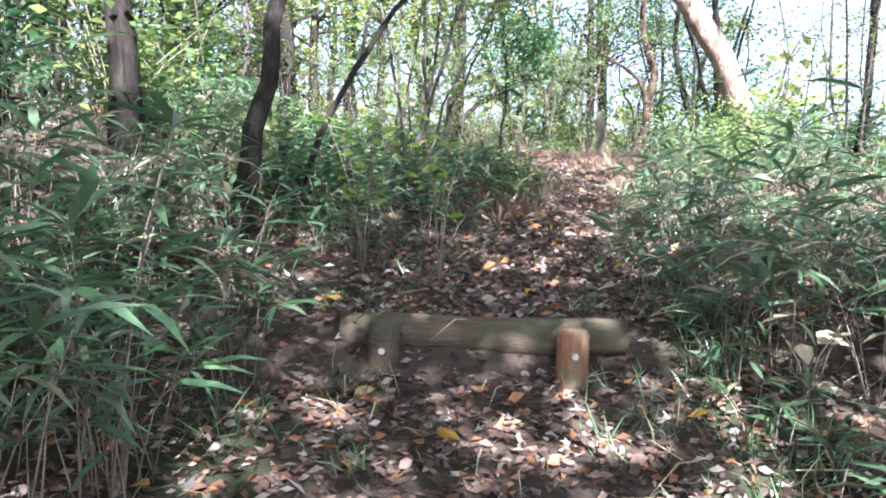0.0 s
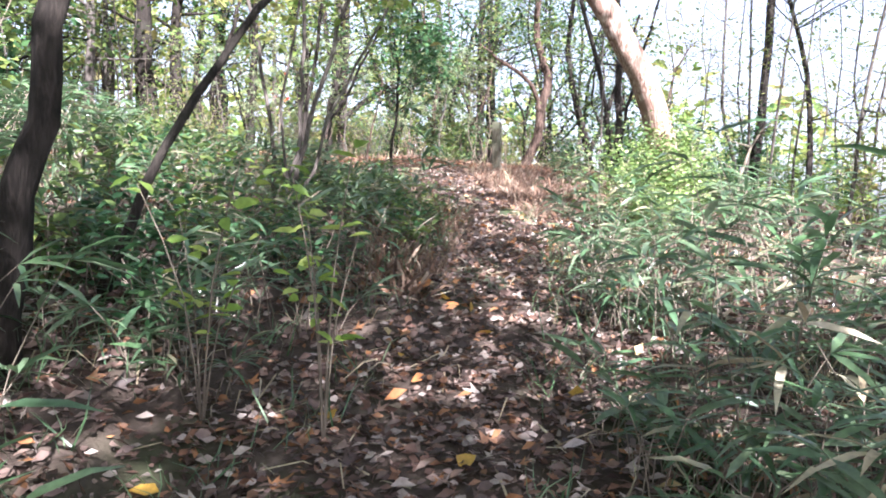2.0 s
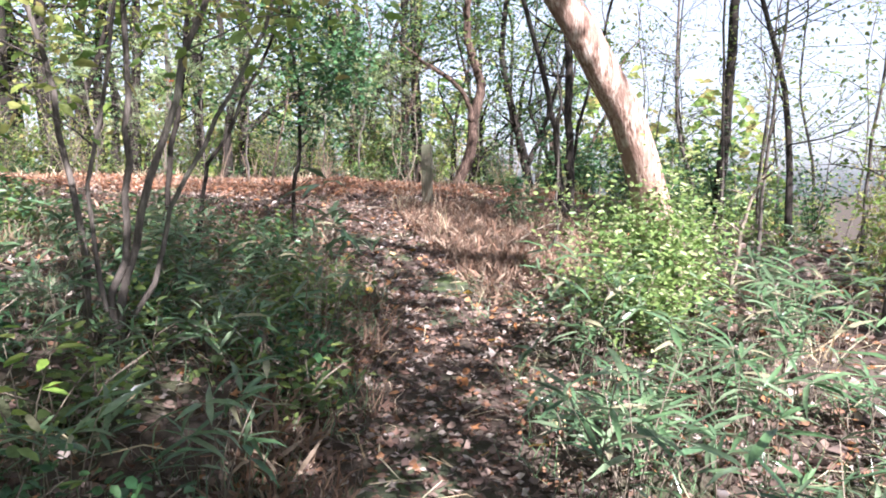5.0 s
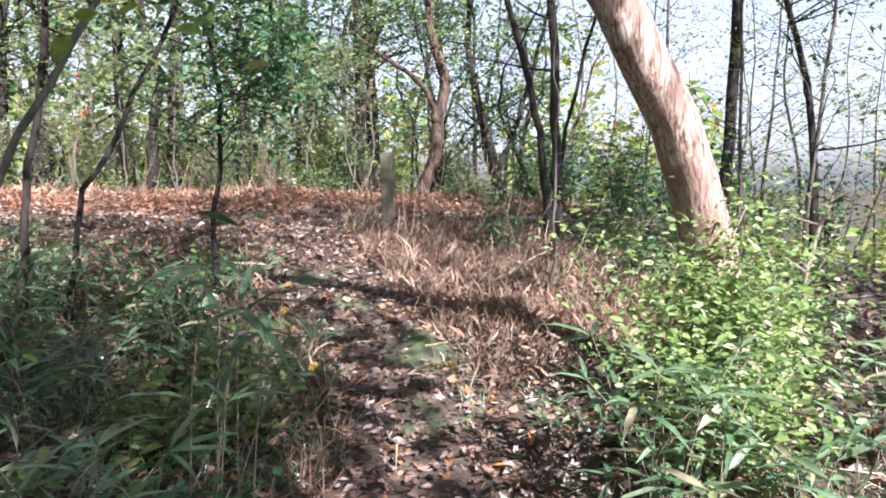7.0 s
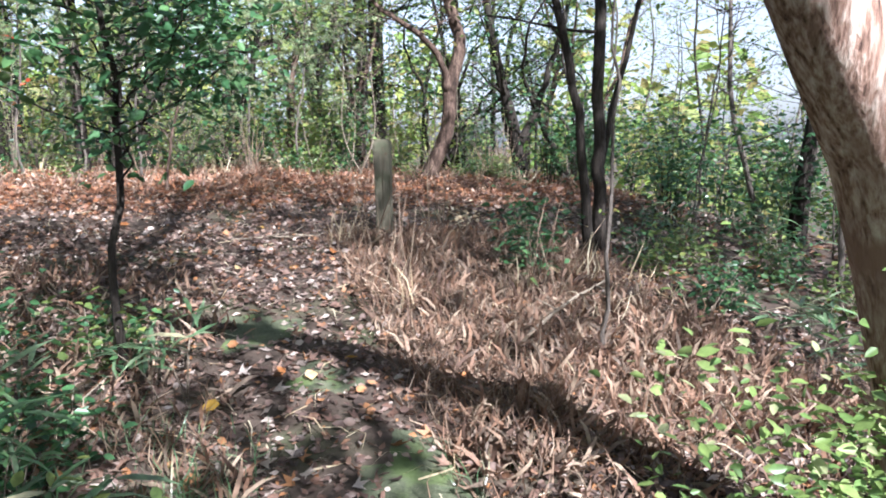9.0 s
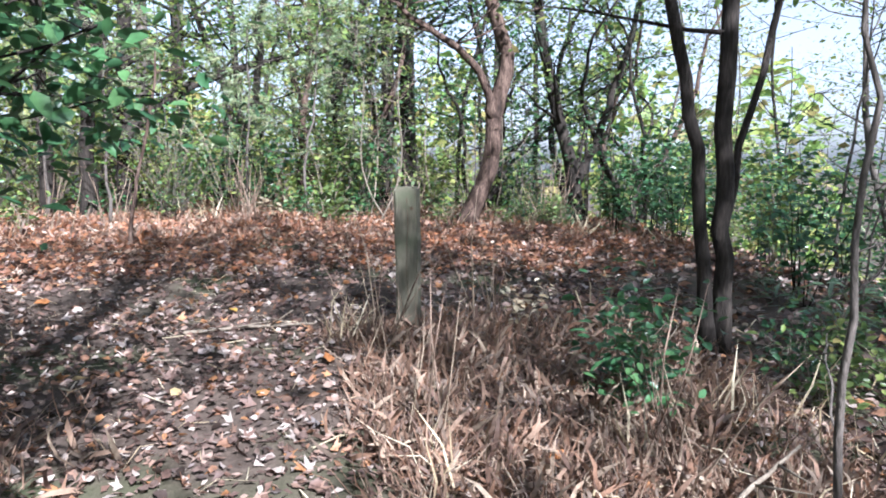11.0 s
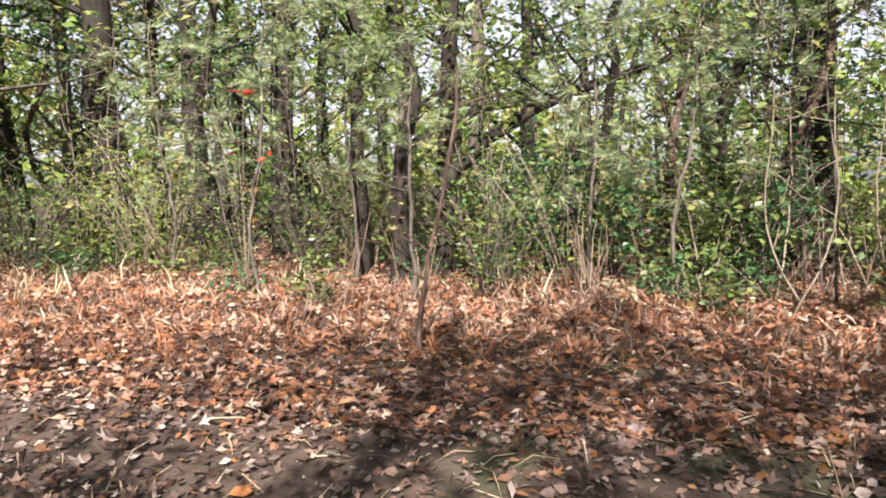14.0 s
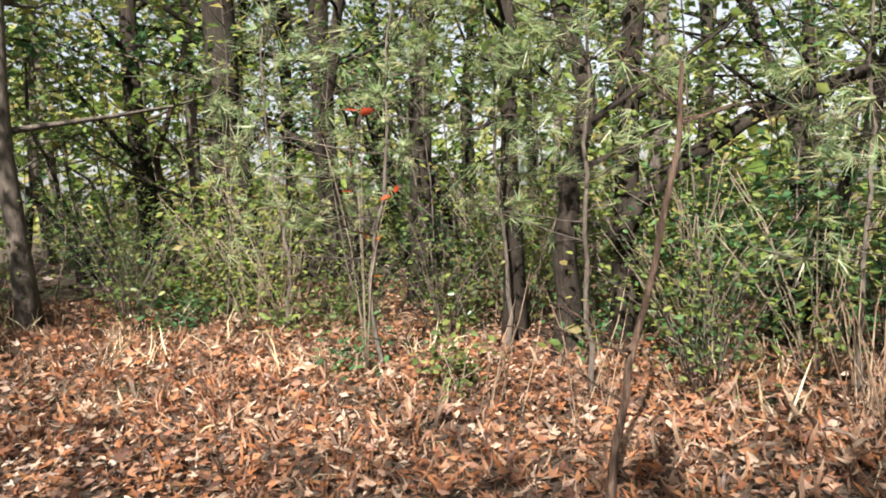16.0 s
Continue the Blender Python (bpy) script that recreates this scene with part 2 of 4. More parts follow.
DROOP = (np.array([(-.02, 0, 0), (.02, 0, 0), (-.05, .4, .1), (.05, .4, .1), (-.04, .75, -.02), (.045, .75, -.02), (0, .95, -.28)]), [(0, 1, 3, 2), (2, 3, 5, 4), (4, 5, 6)])
BLADE = (np.array([(0, 0, 0), (-.058, .25, .035), (0, .25, .015), (.058, .25, .035), (-.048, .65, -.02), (0, .65, -.04), (.048, .65, -.02), (0, 1, -.2)]), [(0, 2, 1), (0, 3, 2), (1, 2, 5, 4), (2, 3, 6, 5), (4, 5, 7), (5, 6, 7)])
GRASS = (np.array([(-.014, 0, 0), (.014, 0, 0), (-.013, .55, .06), (.013, .55, .06), (0, .95, -.25)]), [(0, 1, 3, 2), (2, 3, 4)])


def unit(v):
    return v / np.maximum(np.linalg.norm(v, axis=-1, keepdims=True), 1e-9)


def leaf_mesh(name, template, pos, fwd, up, size, mat):
    """One mesh of many leaves: each has a foot, a way that it points, a side that faces up, and a length."""
    T, F = template
    f = unit(fwd)
    s = unit(np.cross(f, up))
    n = np.cross(s, f)
    R = np.stack([s, f, n], 1)
    V = (np.einsum("vi,kij->kvj", T, R) * size[:, None, None] + pos[:, None, :]).reshape(-1, 3)
    k, tv = len(pos), len(T)
    loops = np.concatenate([np.array(q) for q in F])
    lens = np.array([len(q) for q in F])
    me = bpy.data.meshes.new(name)
    me.vertices.add(k * tv)
    me.vertices.foreach_set("co", V.astype(np.float32).ravel())
    idx = (loops[None] + (np.arange(k) * tv)[:, None]).ravel()
    me.loops.add(len(idx))
    me.loops.foreach_set("vertex_index", idx.astype(np.int32))
    tot = np.tile(lens, k)
    me.polygons.add(len(tot))
    me.polygons.foreach_set("loop_start", np.concatenate([[0], np.cumsum(tot)[:-1]]).astype(np.int32))
    me.polygons.foreach_set("loop_total", tot.astype(np.int32))
    me.materials.append(mat)
    me.update(calc_edges=True)
    me.validate()
    return me


def rand_dir(k, zlo=-1.0, zhi=1.0):
    a, z = rng.uniform(0, 2 * np.pi, k), rng.uniform(zlo, zhi, k)
    h = np.sqrt(np.maximum(0, 1 - z * z))
    return np.stack([h * np.cos(a), h * np.sin(a), z], 1)


def jitter_up(k, spread=0.6):
    return np.array([0, 0, 1.0]) + rng.normal(0, spread, (k, 3))


# ---- stems ----
def tube_into(V, F, pts, radii, sides=7, wob=0.0):
    """Adds a tapered, slightly uneven tube along pts."""
    pts = np.asarray(pts, float)
    t = unit(np.gradient(pts, axis=0))
    ref = np.array([0.31, 0.9, 0.2])
    base = len(V)
    for i, (p, d, r) in enumerate(zip(pts, t, radii)):
        u = unit(np.cross(d, ref))
        w = np.cross(d, u)
        for j in range(sides):
            a = 2 * np.pi * j / sides
            rr = r * (1 + wob * math.sin(3 * a + i * 0.9) + wob * 0.7 * math.sin(a * 2 - i * 0.53))
            V.append(tuple(p + rr * (math.cos(a) * u + math.sin(a) * w)))
    for i in range(len(pts) - 1):
        for j in range(sides):
            k = (j + 1) % sides
            F.append((base + i * sides + j, base + i * sides + k, base + (i + 1) * sides + k, base + (i + 1) * sides + j))
    n = len(pts) - 1
    F.append(tuple(base + n * sides + j for j in range(sides)))
    F.append(tuple(base + j for j in reversed(range(sides))))


def curve_pts(pts, n, wig=0.0):
    """n points on a smooth line through pts."""
    P = np.asarray(pts, float)
    P = np.vstack([2 * P[0] - P[1], P, 2 * P[-1] - P[-2]])
    m = len(P) - 3
    out = []
    for u in np.linspace(0, m - 1e-6, n):
        i, f = int(u), u - int(u)
        a, b, c, d = P[i:i + 4]
        out.append(0.5 * (2 * b + (c - a) * f + (2 * a - 5 * b + 4 * c - d) * f * f + (3 * b - a - 3 * c + d) * f ** 3))
    out = np.array(out)
    if wig:
        w = rng.normal(0, wig, out.shape)
        w[0] = 0
        out += w * np.array([1, 1, 0.3])
    return out


def make_tree(name, label, stems, bark, leafm, limbs=10, low=0.3, limb_len=1.6, leaves=1500, size=0.11, spread=0.3, group="", template=DIAMOND, lite=False, extra_low=0, wig=0.014, sides=8, category="tree", up=0.5):
    """A tree: stems are (points, foot radius, top radius); limbs with twigs, and leaves in clumps on them."""
    root = np.array(stems[0][0][0], float)
    tree = tagged(new(name), label, category, group)
    tree.location = root
    TV, TF, BV, BF, clumps = [], [], [], [], []
    for pts, r0, r1 in stems:
        n = 16
        line = curve_pts(np.asarray(pts, float) - root, n, wig)
        u = np.linspace(0, 1, n)
        rad = r0 + (r1 - r0) * u
        rad[0] *= 1.35
        rad[1] *= 1.1
        tube_into(TV, TF, line, rad, sides, 0.07)
        length = np.linalg.norm(line[-1] - line[0])
        for k in range(max(1, limbs // len(stems))):
            f = low + (0.98 - low) * rng.random() ** 0.9
            q = f * (n - 1)
            i = min(int(q), n - 2)
            p = line[i] + (line[i + 1] - line[i]) * (q - i)
            a = rng.uniform(0, 2 * np.pi)
            ln = limb_len * (1.15 - 0.6 * f) * rng.uniform(0.6, 1.25)
            d = np.array([math.cos(a), math.sin(a), up * rng.uniform(0.2, 1.8)])
            d /= np.linalg.norm(d)
            side = rng.normal(0, 0.22, 3)
            L = np.array([p, p + d * ln * 0.35 + side * ln * 0.2, p + d * ln * 0.7 + side * ln * 0.5 + (0, 0, 0.05 * ln), p + d * ln + side * ln * 0.35])
            nl, ns, nt = (4, 3, 1) if lite else (6, 3, 3)
            L = curve_pts(L, nl, 0.02)
            rb = max(0.006, min(0.42 * rad[i], 0.035 * ln))
            tube_into(BV, BF, L, np.linspace(rb, 0.003, nl), ns)
            clumps += [L[-3], L[-2], L[-1], L[-1]]
            for _ in range(nt):
                s = L[rng.integers(nl // 2, nl)]
                e = s + rand_dir(1, -0.3, 0.8)[0] * ln * rng.uniform(0.25, 0.5)
                tube_into(BV, BF, np.array([s, (s + e) / 2 + rng.normal(0, 0.03, 3), e]), [rb * 0.35 + 0.002, 0.003, 0.002], 3)
                clumps += [e, (s + e) / 2]
    for _ in range(extra_low):
        a, r = rng.uniform(0, 2 * np.pi), rng.uniform(0.2, 1.0)
        clumps.append(np.array([r * math.cos(a), r * math.sin(a), rng.uniform(0.3, 2.2)]))
    tr = mesh_ob("trunk", TV, TF, bark, True)
    tr.parent = tree
    if BV:
        br = tagged(mesh_ob("branch", BV, BF, bark, True), kind="stuff")
        br.parent = tree
    if leaves and clumps:
        C = np.array(clumps)
        w = rng.gamma(0.7, 1.0, len(C))
        c = C[rng.choice(len(C), leaves, p=w / w.sum())]
        pos = c + rng.normal(0, spread, (leaves, 3)) * (1, 1, 0.6)
        pos[:, 2] = np.maximum(pos[:, 2], 0.1)
        fo = new("foliage", leaf_mesh("foliage", template, pos, rand_dir(leaves, -0.8, 0.5), jitter_up(leaves, 0.55), size * rng.uniform(0.6, 1.3, leaves), leafm))
        tagged(fo, kind="stuff")
        fo.parent = tree
    return tree


def gz(x, y):
    return float(ground_z(x, y))


def rooted(pts):
    """Stem points with the foot set slightly into the ground."""
    p = [list(q) for q in pts]
    x, y = p[0][0], p[0][1]
    return [(x, y, gz(x, y) - 0.06)] + [tuple(q) for q in p[1:]]


# ---- the log step ----
def build_log_step():
    step = tagged(new("log_step"), "round weathered log step held by two wooden stakes in the path", "log step")
    a, b = np.array((-0.46, 3.20, 0.845)), np.array((0.81, 3.06, 0.845))
    step.location = (a + b) / 2
    mid = (a + b) / 2
    V, F = [], []
    n = 26
    u = np.linspace(0, 1, n)
    line = a + (b - a) * u[:, None] - mid
    line[:, 2] += 0.006 * np.sin(u * 7)
    rad = 0.083 + 0.004 * np.sin(u * 11)
    rad[0] *= 0.9
    rad[-1] *= 0.93
    tube_into(V, F, line, rad, 18, 0.012)
    lg = mesh_ob("log", V, F, LOG, True)
    lg.data.materials.append(ENDGRAIN)
    for p in list(lg.data.polygons)[-2:]:
        p.material_index, p.use_smooth = 1, False
    lg.parent = step
    for (x, y, z0, z1, r, m) in ((-0.27, 3.06, 0.45, 0.915, 0.072, LOG), (0.545, 2.95, 0.40, 0.90, 0.07, LIT_STAKE)):
        V, F = [], []
        zs = np.array([z0, 0.6, 0.72, 0.8, z1 - 0.015, z1])
        tube_into(V, F, np.stack([np.full(6, x) + (zs - z0) * 0.02, np.full(6, y), zs], 1) - mid, [r, r, r * 1.01, r, r * 0.98, r * 0.86], 14, 0.02)
        st = mesh_ob("stake", V, F, m, True)
        st.parent = step
        V, F = [], []
        tube_into(V, F, np.array([(x + 0.005, y - r - 0.014, 0.80), (x + 0.005, y - r + 0.02, 0.80)]) - mid, [0.014, 0.017], 8)
        bo = tagged(mesh_ob("bolt", V, F, BOLT), "round zinc bolt head")
        bo.parent = step


build_log_step()


# ---- the timber post ----
def build_post():
    x, y, w, h = 2.875, 12.90, 0.071, 0.93
    z = gz(x, y)
    post = tagged(new("timber_post"), "square weathered grey-green timber post with chamfered top", "post")
    post.matrix_world = pose(x, y, z, 0, -0.8, -24)
    bm = bmesh.new()
    bmesh.ops.create_cube(bm, size=1)
    for v in bm.verts:
        v.co.x *= 2 * w
        v.co.y *= 2 * w
        v.co.z = -0.15 if v.co.z < 0 else h
    up = [e for e in bm.edges if abs(e.verts[0].co.z - e.verts[1].co.z) > 0.2]
    bmesh.ops.bevel(bm, geom=up, offset=0.012, segments=2, affect="EDGES")
    rim = [e for e in bm.edges if all(v.co.z > h - 0.01 for v in e.verts)]
    bmesh.ops.bevel(bm, geom=rim, offset=0.014, segments=2, affect="EDGES")
    bmesh.ops.subdivide_edges(bm, edges=[e for e in bm.edges if e.calc_length() > 0.5], cuts=9)
    for v in bm.verts:
        k = noise.noise(v.co * 5) * 0.006
        v.co.x += k
        v.co.y += noise.noise(v.co * 4 + Vector((3, 0, 0))) * 0.006
    me = bpy.data.meshes.new("post_body")
    bm.to_mesh(me)
    me.materials.append(TIMBER)
    body = new("post_body", me)
    body.parent = post
    # a bolt hole and a drying crack in the face
    V, F = [], []
    tube_into(V, F, [(0.042, -w - 0.004, 0.80), (0.042, -w + 0.01, 0.80)], [0.013, 0.013], 10)
    ho = tagged(mesh_ob("bolt_hole", V, F, ENDGRAIN), "dark round bolt hole")
    ho.parent = post
    V, F = [], []
    tube_into(V, F, curve_pts([(0.01, -w - 0.001, 0.9), (0.016, -w - 0.001, 0.7), (0.004, -w - 0.001, 0.45), (0.012, -w - 0.001, 0.2)], 14, 0.0015), np.concatenate([[0.001], np.full(12, 0.0035), [0.001]]), 4)
    cr = tagged(mesh_ob("crack", V, F, ENDGRAIN), "dark drying crack")
    cr.parent = post


build_post()

# ---- trees that the path passes ----
make_tree("slim_tree", "slim dark-barked tree on the bank", [(rooted([(-1.15, 3.95, 1.3), (-1.05, 3.95, 1.84), (-0.95, 3.95, 2.24), (-0.9, 3.97, 2.9), (-0.95, 4.1, 4.2), (-1.2, 4.2, 5.8)]), 0.066, 0.03)], BARK_DARK, L_GREEN, 9, 0.55, 1.1, 500, 0.07, 0.22, template=OVAL)
make_tree("slim_tree", "thin leaning dark sapling tree on the bank", [(rooted([(-1.0, 4.6, 1.4), (-0.75, 4.65, 2.0), (-0.45, 4.7, 2.5), (-0.1, 4.8, 3.1), (0.2, 4.9, 4.4)]), 0.026, 0.012)], BARK_DARK, L_GREEN, 5, 0.75, 0.5, 90, 0.06, 0.12, template=OVAL)
# upper trunk and crown, out of view, are bent to place their shade
make_tree("leaning_tree", "thick leaning tree with pale peeling reddish bark", [(rooted([(3.62, 8.1, 1.5), (3.5, 8.1, 2.1), (3.34, 8.1, 2.64), (3.16, 8.1, 3.1), (2.88, 8.1, 3.48), (2.62, 8.12, 3.92), (2.1, 8.2, 4.25), (1.5, 8.3, 4.7), (1.45, 8.0, 5.6), (2.1, 7.7, 7.0), (2.6, 7.6, 8.6), (2.8, 7.6, 9.8)]), 0.165, 0.05)], BARK_PEEL, L_DARK, 18, 0.8, 3.4, 1500, 0.14, 0.4, wig=0.008, sides=16)
make_tree("twin_tree", "twin-stemmed slender tree with grey-brown bark", [(rooted([(4.83, 12.4, 2.1), (4.83, 12.4, 2.6), (4.81, 12.4, 3.16), (4.77, 12.4, 4.2), (4.7, 12.5, 6.5), (4.8, 12.5, 8.0)]), 0.066, 0.04), (rooted([(4.74, 12.36, 2.1), (4.63, 12.36, 2.81), (4.5, 12.36, 3.5), (4.33, 12.36, 4.2), (3.9, 12.4, 5.6), (3.7, 12.4, 7.0)]), 0.05, 0.025), (rooted([(4.86, 12.45, 2.1), (4.95, 12.5, 3.0), (5.15, 12.5, 3.9), (5.45, 12.5, 5.0), (5.7, 12.6, 6.4)]), 0.03, 0.015)], BARK_DARK, L_YEL, 12, 0.5, 1.3, 500, 0.08, 0.25, wig=0.012, template=OVAL)
make_tree("multi_stem_shrub", "many-stemmed shrub tree with thin grey stems", [(rooted([(-0.3, 7.2, 1.8), (-0.12, 7.2, 2.4), (0.2, 7.2, 3.44), (0.5, 7.3, 5.0)]), 0.025, 0.012), (rooted([(-0.34, 7.15, 1.8), (-0.2, 7.2, 2.5), (-0.18, 7.2, 3.43), (-0.3, 7.2, 5.2)]), 0.023, 0.01), (rooted([(-0.28, 7.25, 1.8), (0.1, 7.3, 2.6), (0.5, 7.4, 3.4), (1.0, 7.5, 4.6)]), 0.016, 0.008), (rooted([(-0.38, 7.25, 1.8), (-0.5, 7.3, 2.8), (-0.8, 7.4, 4.0), (-1.2, 7.6, 5.2)]), 0.02, 0.009), (rooted([(-0.33, 7.1, 1.8), (-0.3, 7.05, 2.8), (0.0, 7.0, 4.4)]), 0.014, 0.007)], BARK_GREY, L_YEL, 15, 0.4, 0.9, 900, 0.085, 0.25, group="multi-stemmed shrubs", template=OVAL, wig=0.015)
make_tree("winding_tree", "winding tree with pale reddish peeling bark", [(rooted([(4.5, 16.8, 2.4), (4.6, 16.8, 2.65), (4.81, 16.8, 3.2), (4.84, 16.8, 3.84), (5.04, 16.8, 4.4), (4.85, 16.8, 4.85), (4.7, 16.9, 5.8), (5.0, 17, 7.5)]), 0.13, 0.06), ([(4.84, 16.8, 3.7), (4.7, 16.75, 4.1), (4.4, 16.7, 4.45), (3.9, 16.7, 4.75), (3.3, 16.8, 5.2)], 0.06, 0.025)], BARK_WIND, L_GREEN, 12, 0.45, 1.6, 900, 0.10, 0.3)
make_tree("winding_tree", "crooked forked tree with reddish-brown bark", [(rooted([(6.37, 17.5, 2.3), (6.25, 17.5, 3.0), (6.09, 17.5, 3.53), (5.93, 17.5, 4.08), (5.7, 17.5, 5.2), (5.9, 17.6, 7)]), 0.11, 0.05), ([(6.3, 17.5, 2.9), (6.62, 17.5, 3.5), (6.98, 17.5, 4.63), (7.5, 17.6, 6.2)], 0.07, 0.03)], BARK_DARK, L_GREEN, 12, 0.4, 1.6, 900, 0.10, 0.3)
make_tree("oak_tree", "thick dark furrowed tree trunk at the wood's edge", [(rooted([(-4.0, 19, 2.5), (-4.05, 19, 3.4), (-4.12, 19, 4.6), (-4.15, 19, 5.95), (-4.3, 19.1, 8), (-4.2, 19.2, 10)]), 0.25, 0.13)], BARK_DARK, L_YEL, 14, 0.55, 2.2, 1500, 0.11, 0.35, sides=12)
for nm, pts, r in (("pine_tree", [(4.5, 20, 2.4), (4.48, 20, 3.5), (4.42, 20, 5.4), (4.3, 20, 9)], 0.15), ("tree", [(-4.7, 21, 2.4), (-4.72, 21, 3.3), (-4.78, 21, 6), (-4.7, 21, 9)], 0.12), ("tree", [(-1.78, 19.1, 2.5), (-1.73, 19.1, 3.9), (-1.63, 19.1, 5.7), (-1.5, 19.1, 9)], 0.13), ("tree", [(-0.4, 18, 2.5), (-0.4, 18, 4.0), (-0.42, 18, 5.35), (-0.6, 18, 8)], 0.09), ("tree", [(0.4, 18.3, 2.5), (0.44, 18.3, 3.6), (0.52, 18.3, 5.3), (0.5, 18.3, 8.5)], 0.12), ("tree", [(1.95, 20, 2.5), (1.9, 20, 3.2), (1.8, 20, 4.5), (1.6, 20, 8)], 0.09), ("pine_tree", [(3.9, 19, 2.4), (3.92, 19, 3.4), (3.94, 19, 4.8), (3.9, 19, 9)], 0.14), ("tree", [(-2.75, 21, 2.5), (-2.74, 21, 3.7), (-2.67, 21, 5.5), (-2.5, 21, 9)], 0.14)):
    make_tree(nm, "tall straight dark-barked forest tree", [(rooted(pts), r, r * 0.45)], BARK_DARK, (L_YEL if pts[0][0] < 0 else L_GREEN) if nm == "tree" else L_DARK, 12, 0.5, 1.8, 1100, 0.095, 0.32, group="trees at the wood's edge")
make_tree("crooked_tree", "crooked dark tree with a long slanting limb", [(rooted([(0.1, 17.7, 2.4), (0.1, 17.7, 3.2), (0.13, 17.7, 3.74), (0.28, 17.7, 4.33), (0.06, 17.7, 5.2), (-0.1, 17.7, 7)]), 0.10, 0.05), ([(0.42, 18.1, 3.3), (0.55, 18.2, 3.58), (1.08, 18.4, 4.05), (1.68, 18.5, 4.32), (2.25, 18.5, 4.5), (2.9, 18.6, 4.7)], 0.085, 0.03)], BARK_DARK, L_GREEN, 12, 0.4, 1.3, 900, 0.10, 0.3)
make_tree("young_evergreen", "young evergreen tree with dark glossy leaves", [(rooted([(0.85, 10.5, 2.0), (0.88, 10.5, 2.5), (0.95, 10.5, 3.3), (0.85, 10.55, 4.0), (0.8, 10.6, 4.7)]), 0.026, 0.008)], BARK_DARK, L_DARK, 30, 0.36, 1.05, 4200, 0.06, 0.15, template=OVAL)
for pts, r in (([(-3.95, 7, 1.9), (-3.84, 7, 2.58), (-3.75, 7, 3.4), (-3.7, 7, 6.5)], 0.10), ([(-4.2, 9, 2.2), (-4.13, 9, 2.4), (-4.04, 9, 4.0), (-4.0, 9, 7)], 0.12), ([(-3.9, 10.5, 2.2), (-3.95, 10.5, 3.07), (-3.95, 10.5, 4.3), (-4, 10.5, 7)], 0.11), ([(-0.05, 9.8, 2.2), (0.05, 9.8, 2.55), (0.27, 9.8, 3.0), (0.67, 9.8, 3.9), (1.0, 9.9, 5.2)], 0.022), ([(-0.3, 9.8, 2.2), (-0.23, 9.8, 2.66), (-0.05, 9.8, 3.84), (0.0, 9.9, 5.4)], 0.03)):
    make_tree("bank_tree", "dark-barked tree among undergrowth on the bank", [(rooted(pts), r, r * 0.5)], BARK_DARK, L_GREEN, 12, 0.2 if r > 0.05 else 0.5, 1.3 if r > 0.05 else 0.5, 900 if r > 0.05 else 130, 0.09, 0.28 if r > 0.05 else 0.12, group="trees on the bank", template=OVAL)
make_tree("bare_sapling", "thin leaning bare sapling at the trail's edge", [(rooted([(0.83, 15.5, 2.4), (0.9, 15.5, 2.8), (0.98, 15.5, 3.2), (1.12, 15.5, 3.82), (1.15, 15.5, 4.2)]), 0.022, 0.008)], BARK_WIND, L_YEL, 6, 0.3, 0.5, 24, 0.05, 0.06, wig=0.006, template=OVAL, category="sapling")
for x, y, dx, h in ((3.62, 10.25, 0.02, 2.6), (6.8, 13.5, 0.3, 3.0), (5.6, 9.5, 0.3, 4.5), (6.3, 11, -0.2, 5), (7.5, 10, 0.4, 5), (5.2, 7.6, 0.5, 4.5), (6.5, 8, -0.2, 5), (8.5, 13, 0.4, 5.5)):
    z = gz(x, y)
    make_tree("slender_tree", "slender dark young tree with sparse leaves", [(rooted([(x, y, z), (x + dx * 0.2, y, z + h * 0.3), (x + dx * 0.7, y, z + h * 0.7), (x + dx, y + 0.1, z + h)]), 0.006 + 0.0042 * h, 0.004)], BARK_GREY, L_YEL, 5 if h < 3 else 12, 0.25, 0.45 if h < 3 else 1.0, 24 if h < 3 else 480, 0.04, 0.12 if h < 3 else 0.25, group="slender young trees", template=OVAL)


# ---- forest ----
def straight(h, lean=0.3):
    k = 5
    p = np.zeros((k, 3))
    p[:, 2] = np.linspace(0, h, k)
    p[:, :2] += np.cumsum(rng.normal(0, lean * 0.4, (k, 2)), 0) * (np.arange(k) > 0)[:, None]
    return [tuple(q) for q in p]


used = set()
KINDS = []
for i, (h, r, bark, lm, n, low) in enumerate(((9.5, 0.15, BARK_DARK, L_GREEN, 2000, 0.15), (8.5, 0.10, BARK_GREY, L_YEL, 1900, 0.15), (10, 0.17, BARK_DARK, L_DARK, 2000, 0.12), (7.5, 0.08, BARK_DARK, L_DARK, 1700, 0.12), (8, 0.09, BARK_GREY, L_YEL, 1900, 0.12))):
    KINDS.append(make_tree("forest_tree", "tall woodland tree in green and yellowing leaf", [(straight(h), r, r * 0.3)], bark, lm, 22, low, 2.2, n, 0.135, 0.27, group="forest trees"))
SPARSE = [make_tree("thin_forest_tree", "thin dark tree with sparse pale leaves", [(straight(7.5, 0.5), 0.036, 0.01)], BARK_GREY, L_YEL, 22, 0.12, 1.7, 800, 0.075, 0.35, group="thin forest trees"), make_tree("thin_forest_tree", "thin dark tree with sparse green leaves", [(straight(8, 0.5), 0.045, 0.012)], BARK_DARK, L_GREEN, 22, 0.12, 1.8, 800, 0.075, 0.35, group="thin forest trees")]


